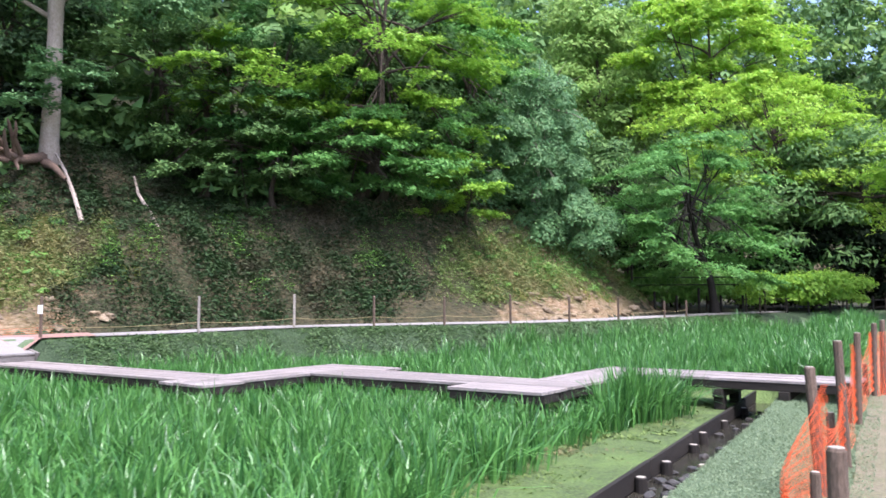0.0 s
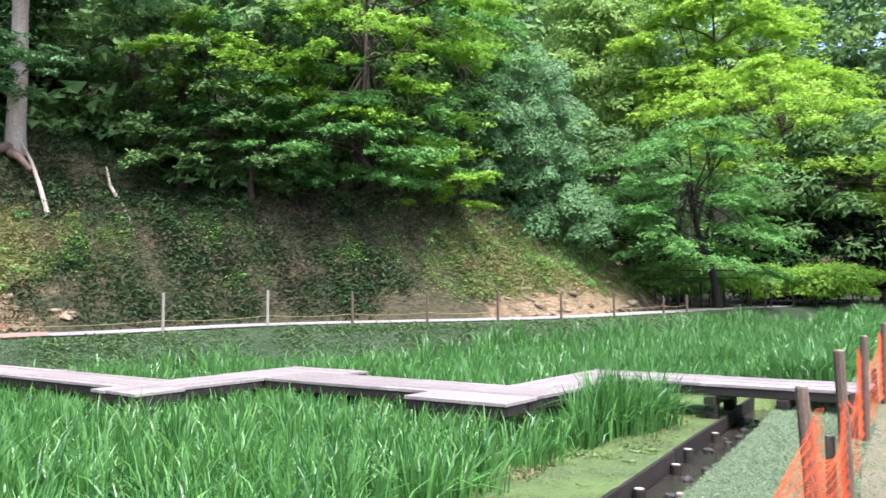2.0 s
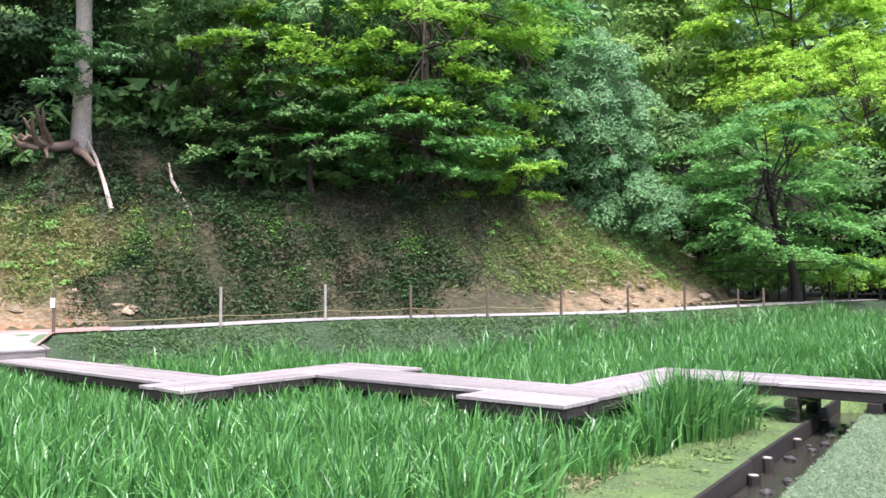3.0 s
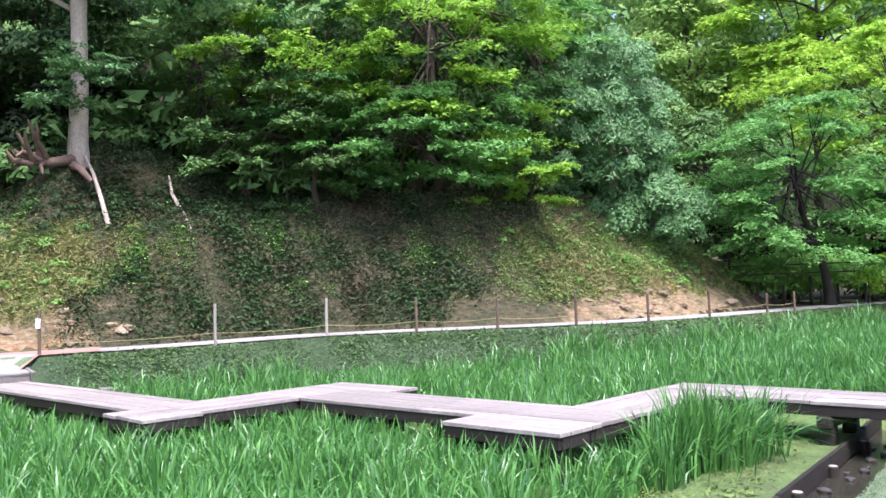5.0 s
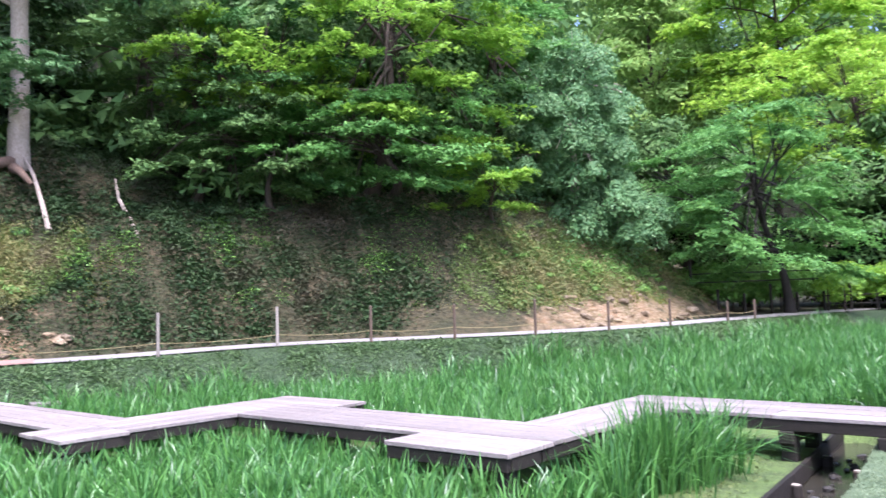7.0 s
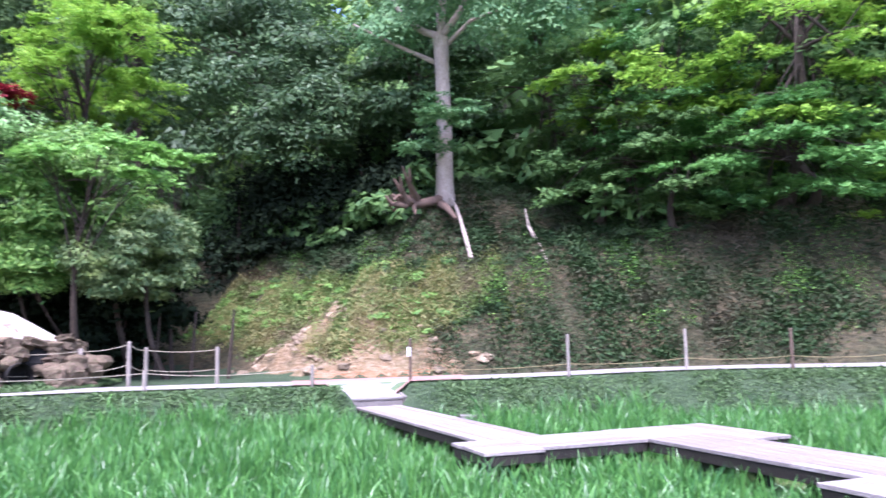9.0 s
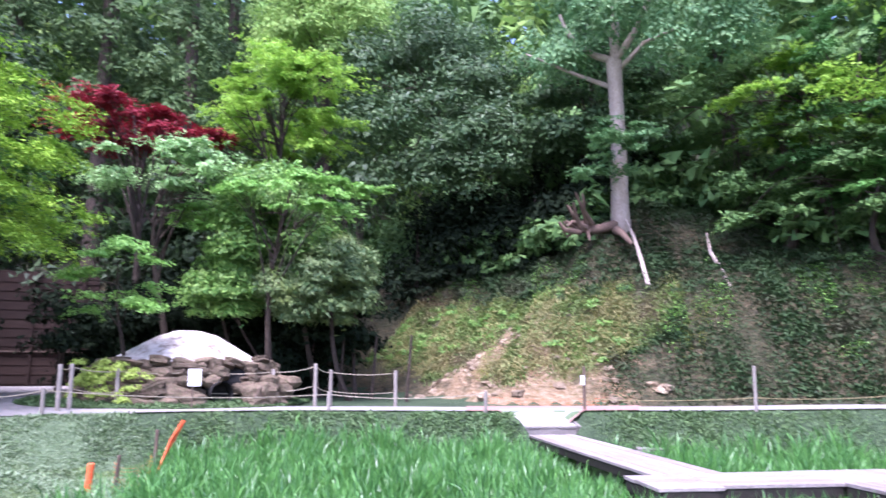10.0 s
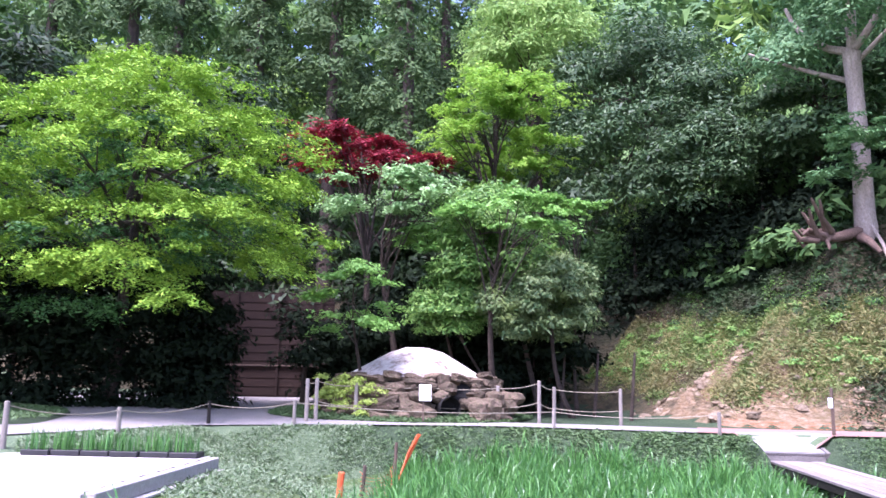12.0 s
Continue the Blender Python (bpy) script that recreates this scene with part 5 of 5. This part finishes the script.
for row, (zz, hh, rr) in enumerate(((0.03, 0.28, 2.42), (0.20, 0.27, 2.34), (0.37, 0.26, 2.26), (0.53, 0.25, 2.16), (0.68, 0.24, 2.06), (0.82, 0.22, 1.96), (0.92, 0.16, 1.88))):
    a = g.uniform(0, 0.4)
    while a < 2 * math.pi - 0.12:
        w = g.uniform(0.22, 0.62) * (1.5 if row in (1, 3) else 1.0)
        da = w / rr
        am = a + da / 2
        off = (am - FACE + math.pi) % (2 * math.pi) - math.pi
        if not (0.27 < off < 0.52 and row < 3):
            part("stone", stone_mesh(g, 0.44, w * 1.12, hh * g.uniform(0.9, 1.25)), STONE, kiln, m=pose((rr + g.normal(0, 0.06)) * math.cos(am), (rr + g.normal(0, 0.06)) * math.sin(am), zz + g.normal(0, 0.035), g.normal(0, 10), g.normal(0, 9), math.degrees(am)))
        a += da
for k in range(9):
    am = FACE + g.uniform(0.6, 1.15)
    part("stone", stone_mesh(g, 0.5, g.uniform(0.35, 0.7), g.uniform(0.25, 0.4)), STONE, kiln, m=pose(2.7 * math.cos(am), 2.7 * math.sin(am), g.uniform(0.0, 0.5), 0, 0, math.degrees(am) + g.normal(0, 15)))
am = FACE + 0.39
v, f = tube([(2.5 * math.cos(am), 2.5 * math.sin(am), 0.26), (1.6 * math.cos(am), 1.6 * math.sin(am), 0.26)], [0.25, 0.25], 16)
part("fire_hole", mesh_of("fire_hole", v, f, (SOOT,), True), None, kiln, "round black fire hole")
vp = np.column_stack([KILN[0] + 2.52 * np.cos(FACE - np.linspace(0.3, 1.05, 60)), KILN[1] + 2.52 * np.sin(FACE - np.linspace(0.3, 1.05, 60))])
c = np.column_stack([vp + g.normal(0, 0.12, vp.shape), base_z + 0.08 + 0.85 * g.random(60) ** 1.2])
YELLOW = leaf("yellow_green_creeper", (0.28, 0.40, 0.06), (0.42, 0.52, 0.12), 0.3, 0.5)
v, f = pads(c, g.uniform(0.08, 0.19, 60), 70, 0.065, "ball", g)
tagged(new("creeper", mesh_of("creeper", v, f, (YELLOW,))), "yellow-green creeper growing over the kiln's stones", "creeper", kind="stuff")
sx, sy = KILN[0] + 2.9 * math.cos(FACE + 0.12), KILN[1] + 2.9 * math.sin(FACE + 0.12)
sign = thing("sign", "blank-looking white notice board on a post before the kiln", "sign", at=(sx, sy, land_at(sx, sy) - 0.03), rz=math.degrees(FACE) + 90)
part("pole", box(0.045, 0.045, 0.85, 0.006, 0, 0), POSTWOOD, sign)
notice = part("board", box(0.27, 0.02, 0.36, 0.004), WHITE, sign, "white board", m=pose(0.04, -0.045, 0.72))
for k in range(6):
    part("text_bar", box(0.2 - 0.03 * (k % 3), 0.003, 0.011, 0), surface("faded_print", (0.5, 0.5, 0.5), (0.45, 0.45, 0.45)) if k == 0 else bpy.data.materials["faded_print"], notice, m=pose(0, -0.012, 0.11 - k * 0.043))

# grass mound round the kiln
def mound_at(a, q):
    off = (a - FACE + math.pi) % (2 * math.pi) - math.pi
    ro = 3.0 + 0.75 * min(1.0, max(0.0, -0.9 * off - 0.25)) + 0.06 * math.sin(7 * a)
    r = 1.9 + (ro - 1.9) * q
    x, y = KILN[0] + r * math.cos(a), KILN[1] + r * math.sin(a)
    return x, y, land_at(x, y) + 0.03 + 0.24 * (1 - q) ** 1.3 * (1 + 0.2 * math.sin(5 * a)) * (1.0 if q < 1 else 0.0)


bm = bmesh.new()
grid_ = [[bm.verts.new(Vector(mound_at(a, q)) - Vector((KILN[0], KILN[1], base_z))) for a in np.linspace(0, 2 * math.pi, 48, endpoint=False)] for q in np.linspace(0, 1, 7)]
for r0, r1 in zip(grid_[:-1], grid_[1:]):
    for i in range(48):
        bm.faces.new([r0[i], r1[i], r1[(i + 1) % 48], r0[(i + 1) % 48]]).smooth = True
knoll = thing("grass_mound", "low green grass mound round the foot of the kiln", "mound", at=(KILN[0], KILN[1], base_z))
part("turf", bm, BANKGREEN, knoll)
gm = np.random.default_rng(105)
pm = np.array([mound_at(a, q) for a, q in zip(FACE + gm.uniform(-1.9, 1.5, 9000), np.sqrt(gm.uniform(0.1, 1, 9000)))])
v, f = leaf_quads(pm + np.array([0, 0, 1.0]) * gm.uniform(0, 0.05, (9000, 1)), np.column_stack([gm.normal(0, 0.8, (9000, 2)), np.ones(9000)]), gm.uniform(0.05, 0.12, 9000), 0.3, gm, True)
tagged(part("grass", mesh_of("grass", v - np.array([KILN[0], KILN[1], base_z]), f, (BAMBOO,)), None, knoll), kind="stuff")
# lawn island in the yard
isle = thing("lawn_island", "low strip of green lawn beside the gravel yard", "lawn", at=(-18.5, 3.0, land_at(-18.5, 3.0)))
bm = bmesh.new()
ring_ = [bm.verts.new((4.0 * math.cos(a), 1.35 * math.sin(a) + 0.06 * math.sin(5 * a), land_at(-18.5 + 4.0 * math.cos(a), 3.0 + 1.35 * math.sin(a)) - land_at(-18.5, 3.0) + 0.03)) for a in np.linspace(0, 2 * math.pi, 36, endpoint=False)]
mid_ = bm.verts.new((0, 0, 0.16))
for i in range(36):
    bm.faces.new([ring_[i], ring_[(i + 1) % 36], mid_]).smooth = True
part("turf", bm, BANKGREEN, isle)
a, q = gm.uniform(0, 6.283, 5000), np.sqrt(gm.random(5000))
pm = np.column_stack([4.0 * q * np.cos(a), 1.35 * q * np.sin(a), 0.05 + 0.13 * (1 - q)])
v, f = leaf_quads(pm, np.column_stack([gm.normal(0, 0.8, (5000, 2)), np.ones(5000)]), gm.uniform(0.05, 0.12, 5000), 0.3, gm, True)
tagged(part("grass", mesh_of("grass", v, f, (BAMBOO,)), None, isle), kind="stuff")

# ---- shed, hedge, deck and trays ----
wl, wr = np.array([-26.2, 8.9]), np.array([-25.0, 12.4])
wdir = (wr - wl) / np.linalg.norm(wr - wl)
wturn = math.degrees(math.atan2(wdir[1], wdir[0]))
shed = thing("shed", "brown weatherboarded wooden shed, boards darkened for its deep shade", "shed", at=(wl[0], wl[1], 0.9), rz=wturn)
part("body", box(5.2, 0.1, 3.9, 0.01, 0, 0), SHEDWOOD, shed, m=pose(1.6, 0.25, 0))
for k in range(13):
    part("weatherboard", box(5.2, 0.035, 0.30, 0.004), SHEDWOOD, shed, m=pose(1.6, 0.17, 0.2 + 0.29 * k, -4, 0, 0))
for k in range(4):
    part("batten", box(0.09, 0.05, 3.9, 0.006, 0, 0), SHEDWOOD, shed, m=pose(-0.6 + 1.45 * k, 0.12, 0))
part("rail", box(5.2, 0.06, 0.05, 0.006), POSTWOOD, shed, "brown rail", m=pose(1.6, 0.10, 1.35))
g = np.random.default_rng(111)
n = 520
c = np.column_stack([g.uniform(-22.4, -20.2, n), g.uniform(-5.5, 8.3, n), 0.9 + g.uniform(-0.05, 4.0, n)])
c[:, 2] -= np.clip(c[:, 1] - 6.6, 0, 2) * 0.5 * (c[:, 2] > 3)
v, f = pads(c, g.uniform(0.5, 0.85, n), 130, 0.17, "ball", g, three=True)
# the shade under the maple is painted into the hedge's near-black leaves
hedge = thing("hedge", "tall evergreen hedge along the yard, coloured near black for its shade", "hedge", at=(-21.4, 2, 0.9))
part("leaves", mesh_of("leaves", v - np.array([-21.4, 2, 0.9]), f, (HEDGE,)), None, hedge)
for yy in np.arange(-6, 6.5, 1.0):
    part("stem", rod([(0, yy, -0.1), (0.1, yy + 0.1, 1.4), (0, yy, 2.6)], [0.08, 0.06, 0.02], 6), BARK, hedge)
# near-black shrubs fill the shaded ground behind the kiln
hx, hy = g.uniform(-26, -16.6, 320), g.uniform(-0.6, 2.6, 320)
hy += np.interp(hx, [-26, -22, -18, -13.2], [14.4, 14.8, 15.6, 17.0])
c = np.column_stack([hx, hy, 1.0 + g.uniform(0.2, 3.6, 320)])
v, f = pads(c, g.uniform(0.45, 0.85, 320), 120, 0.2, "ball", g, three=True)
shrubs = thing("hedge", "evergreen shrubs behind the kiln, coloured near black for shade", "hedge", at=(-19, 15.5, 1.0))
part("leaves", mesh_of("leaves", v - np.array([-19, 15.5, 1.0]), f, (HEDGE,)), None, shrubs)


def dark_belt(label, spots, lo, hi, mat, seed, per=110, size=0.22, big=(0.55, 1.0)):
    """A belt of evergreen shrubs along a line of spots, with stems."""
    g = np.random.default_rng(seed)
    spots = np.array(spots, dtype=float)
    t = g.uniform(0, len(spots) - 1, int(14 * (hi - lo) * (len(spots) - 1)))
    xy = np.column_stack([np.interp(t, np.arange(len(spots)), spots[:, k]) for k in (0, 1)]) + g.normal(0, 0.55, (len(t), 2))
    o = np.array([spots[:, 0].mean(), spots[:, 1].mean(), land_at(spots[:, 0].mean(), spots[:, 1].mean())])
    c = np.column_stack([xy, land(xy) + lo + (hi - lo) * g.random(len(t)) ** 0.8 * (1 + 0.18 * np.sin(xy[:, 1] * 1.7 + xy[:, 0]))])
    v, f = pads(c, g.uniform(big[0], big[1], len(c)), per, size, "ball", g, three=True)
    ob = thing("shade_thicket", label, "shrubs", at=tuple(o))
    part("leaves", mesh_of("leaves", v - o, f, (mat,)), None, ob)
    for x, y in spots:
        z = land_at(x, y) - o[2]
        part("stem", rod([(x - o[0], y - o[1], z - 0.2), (x - o[0] + 0.15, y - o[1], z + 0.5 * hi), (x - o[0], y - o[1] + 0.1, z + 0.9 * hi)], [0.10, 0.07, 0.03], 6), BARK, ob)


# near-black leaves here paint the shade beside the shed
dark_belt("evergreen shrubs beside the shed, coloured near black for shade", [(-21.9, 10.9), (-21.3, 12.2), (-20.9, 13.6), (-20.2, 15.0)], 0.2, 2.7, HEDGE, 161, 130, 0.17, (0.45, 0.75))
# dark-leaved wall stands for the deep shade behind the dogwood
dark_belt("tall evergreens behind the dogwood, shade coloured into their leaves", [(-25.2, 13.4), (-24.3, 15.0), (-22.8, 16.2), (-20.8, 17.2), (-18.6, 17.6)], 0.3, 6.2, UNDERWOOD, 162, 90)
# near-black belt added in place of the hollow's shade
dark_belt("near-black shrubs added for the shade in a hollow of the slope", [(-21.0, 23.2), (-19.4, 24.0), (-18.0, 24.6), (-16.6, 25.0)], 0.2, 3.0, HEDGE, 164, 100, 0.2)
# dark wall added to show as shade through the maple's gaps
dark_belt("tall evergreens added behind the yard, shade coloured into their leaves", [(-27.6, -6.0), (-27.4, -3.0), (-27.4, 0.0), (-27.4, 3.0), (-27.6, 6.0), (-27.6, 9.0), (-27.4, 12.0)], 2.5, 10.5, UNDERWOOD, 163, 80, 0.26, (0.8, 1.3))
for sx_ in np.linspace(-2.6, 4.8, 7):
    part("stem", rod([(sx_, 0.8 + 0.15 * sx_, -0.3), (sx_ + 0.1, 0.9 + 0.15 * sx_, 1.6)], [0.06, 0.03], 6), BARK, shrubs)
deck = thing("platform", "low pale platform of wide bleached boards beside the grass bank", "platform", at=(-9.52, 5.94, 0.72), rz=-29.8)
for k in range(12):
    part("board", box(0.262 + 0.016 * math.sin(k * 7), 3.7, 0.045, 0.006), PALEBOARD, deck, m=pose(0.145 + 0.292 * k, -2.07 + 0.006 * math.sin(k * 5), -0.0225 + 0.002 * math.sin(k * 3)))
part("edge_beam", box(3.52, 0.10, 0.16, 0.012, 0.003), PALEBOARD, deck, m=pose(1.75, -0.16, -0.083))
part("ledge_board", box(3.6, 0.16, 0.04, 0.008, 0.003), PALEBOARD, deck, m=pose(1.75, -0.11, -0.185))
for k in range(7):
    part("nail_gap", box(0.10 + 0.03 * math.sin(k * 3), 0.012, 0.004, 0), DARKWOOD, deck, "dark gap in the edge boards", m=pose(0.5 + 0.44 * k, -0.215, 0.001))
part("front_beam", box(0.07, 3.7, 0.14, 0.01), PALEBOARD, deck, m=pose(3.545, -2.06, -0.075))
# added dark sheet: stands for the shade seen through the board gaps
part("underlay", box(3.4, 3.6, 0.015, 0.002), DARKWOOD, deck, "dark sheet added for the shade in the gaps between boards", m=pose(1.75, -2.07, -0.056))
for k in range(3):
    part("joist", box(3.4, 0.09, 0.10, 0.006), DARKWOOD, deck, m=pose(1.75, -0.4 - 1.5 * k, -0.10))
    for q in (0.3, 1.75, 3.3):
        part("leg", box(0.12, 0.12, 0.75, 0.01), DARKWOOD, deck, m=pose(q, -0.4 - 1.5 * k, -0.47))
for k in range(6):
    tr = thing("nursery_tray", "black plastic tray of young potted irises", "tray", "nursery trays", (0, 0, 0))
    tr.matrix_basis = deck.matrix_basis @ pose(0.2 + 0.012 * math.sin(k * 4), -0.48 - 0.395 * k, 0.003, 0, 0, 1.2 * math.sin(k * 2))
    part("tray", box(0.30, 0.375, 0.07, 0.008, 0, 0), BLACK, tr)
    gg = np.random.default_rng(120 + k)
    n = 80
    bp = np.column_stack([gg.uniform(-0.13, 0.13, n), gg.uniform(-0.17, 0.17, n), np.full(n, 0.06)])
    v, f = blades(bp, gg.uniform(0.12, 0.36, n), np.abs(gg.normal(0.1, 0.14, n)), gg.uniform(0, 6.3, n), gg.uniform(0.01, 0.016, n), gg.uniform(0, 6.3, n))
    tagged(part("foliage", mesh_of("foliage", v, f, (IRIS,), True), None, tr, "fresh green iris seedlings"), kind="stuff")

# orange-topped stakes and netting by the left bed corner
for k, (x, y, h, mat) in enumerate(((-10.2, 7.8, 0.45, NETTING), (-10.5, 8.3, 0.6, POSTWOOD), (-11.3, 9.2, 0.9, POSTWOOD))):
    post("wooden_stake", "bright orange marker stake" if k == 0 else "thin brown stake with orange netting", x, y, h, 0.05 if k == 0 else 0.03, mat, "", (0.05, 0.02), "stake", cap=False, z=None)
a = np.array([-11.1, 9.1, land_at(-11.1, 9.1) + 0.1])
band = thing("safety_net", "twisted strip of orange netting on a stake", "netting", at=tuple(a))
bm = bmesh.new()
rings = []
for (x, y, z), w, tw in (((0, 0, -0.1), 0.05, 0.2), ((0.0, 0.15, 0.3), 0.08, 0.5), ((-0.2, 0.4, 0.62), 0.075, 0.9), ((-0.45, 0.7, 0.92), 0.05, 1.1)):
    ax = Vector((math.cos(tw), -math.sin(tw), 0.15)) * w
    th = Vector((math.sin(tw), math.cos(tw), 0)) * 0.006
    rings.append([bm.verts.new(Vector((x, y, z)) + q) for q in (-ax - th, ax - th, ax + th, -ax + th)])
for r0, r1 in zip(rings[:-1], rings[1:]):
    for i in range(4):
        bm.faces.new([r0[i], r0[(i + 1) % 4], r1[(i + 1) % 4], r1[i]])
bm.faces.new(rings[0][::-1])
bm.faces.new(rings[-1])
part("strip", bm, NETTING, band)
net([(-10.5, 8.3, land_at(-10.5, 8.3)), (-11.3, 9.2, land_at(-11.3, 9.2))], 0.5, 0.0, 7, 0.15, 8)
net([(-9.3, 18.85, 0.84), (-11.6, 17.4, 0.84)], 0.24, 0.02, 9, 0.06, 4)

# rocks in the cut slope and beside the paths
g = np.random.default_rng(131)
for k in range(46):
    x = g.uniform(-13.5, -8.2) if k < 22 else g.uniform(2.2, 7.2)
    if k < 22:
        y = np.interp(x, [-13.5, -12.0, -9.8, -8.2], [18.6, 18.3, 19.3, 20.3]) + g.uniform(0.1, 1.5)
    else:
        y = np.interp(x, [2, 3, 5.6, 7.9], [24.4, 25.0, 26.9, 29.2]) + g.uniform(0.0, 1.2)
    s = g.uniform(0.12, 0.36)
    rk = thing("rock", "pale ochre rock sticking out of the cut slope", "rock", "slope rocks", (x, y, land_at(x, y)))
    part("stone", stone_mesh(g, s * 1.5, s, s * 0.5), PALESTONE, rk, m=pose(0, 0, -s * 0.12, g.normal(0, 12), g.normal(0, 12), g.uniform(0, 180)))

for k in range(46):
    x, y = ROCK_A + (ROCK_B - ROCK_A) * g.uniform(-0.15, 1.1) + g.normal(0, 0.36, 2)
    s = g.uniform(0.08, 0.27)
    rk = thing("rock", "pale broken rock bared in the cut slope", "rock", "slope rocks", (x, y, land_at(x, y)))
    part("stone", stone_mesh(g, s * 1.4, s, s * 0.45), PALESTONE, rk, m=pose(0, 0, -0.01, 35 + g.normal(0, 12), g.normal(0, 14), g.uniform(-40, 40)))

# ---- the end of the valley ----
def shrub_row(x0, y0, x1, y1, n, h, mat, seed, label):
    g = np.random.default_rng(seed)
    t = g.random(n)
    px_, py_ = x0 + (x1 - x0) * t + g.normal(0, 0.4, n), y0 + (y1 - y0) * t + g.normal(0, 0.5, n)
    zb = land_at((x0 + x1) / 2, (y0 + y1) / 2)
    c = np.column_stack([px_, py_, zb + h * g.uniform(0.15, 1.0, n) ** 0.7])
    v, f = pads(c, g.uniform(0.4, 0.7, n), 300, 0.13, "ball", g, three=True)
    o = np.array([(x0 + x1) / 2, (y0 + y1) / 2, zb])
    ob = thing("shrub", label, "shrub", "shrubs at the valley's end", tuple(o))
    part("leaves", mesh_of("leaves", v - o, f, (mat,)), None, ob)
    for a, b in zip(px_[:8], py_[:8]):
        part("stem", rod([(a - o[0], b - o[1], -0.1), (a - o[0], b - o[1], h * 0.7)], [0.04, 0.02], 5), BARK, ob)


shrub_row(8.2, 33.2, 12.2, 32.8, 56, 1.5, FRESH, 141, "bright green shrub bed beyond the fence")
shrub_row(12.9, 32.6, 16.9, 32.0, 70, 1.35, MAPLE, 142, "bright yellow-green shrub bed beyond the fence")
for k in range(16):
    x, y = 7.6 + 0.9 * k, 31.2 + 0.05 * k
    post("fence_post", "dark low fence post at the valley's end", x, y, 1.0 if k % 3 == 0 else 0.7, 0.05, DARKWOOD, "dark fence posts", cap=False)
for hh in (0.55, 0.25):
    for k in range(0, 15, 5):
        xa, xb = 7.6 + 0.9 * k, 7.6 + 0.9 * (k + 5)
        rail = thing("fence_rail", "dark bamboo rail of the low fence", "rail", "dark fence rails", (xa, 31.2 + 0.05 * k, land_at(xa, 31.3) + hh))
        part("pole", rod([(0, 0, 0), (xb - xa, 0.25, 0.02)], [0.025, 0.025], 6), DARKWOOD, rail)

# near-black shrubs added for the shade at the valley's right
g = np.random.default_rng(151)
n = 90
c = np.column_stack([g.uniform(19.5, 27, n), g.uniform(27, 33, n), 1.2 + g.uniform(0.2, 3.4, n)])
v, f = pads(c, g.uniform(0.6, 1.0, n), 110, 0.24, "ball", g, three=True)
dark = thing("hedge", "evergreen shrubs at the valley's end, coloured near black for shade", "hedge", at=(23, 30, 1.2))
part("leaves", mesh_of("leaves", v - np.array([23, 30, 1.2]), f, (HEDGE,)), None, dark)
for k in range(6):
    part("stem", rod([(-2.5 + k, 0.3 * math.sin(k), -0.3), (-2.4 + k, 0.2, 1.8)], [0.07, 0.03], 6), BARK, dark)
# near-black belt added as the shaded background of the shrub beds
dark_belt("near-black shrubs beyond the valley's shrub beds, standing for shade", [(6.4, 37.0), (8.6, 36.8), (11.0, 36.4), (13.6, 35.6), (16.4, 34.8), (19.4, 34.2), (22.6, 33.2)], 0.2, 3.4, HEDGE, 165, 70, 0.28, (0.6, 1.0))
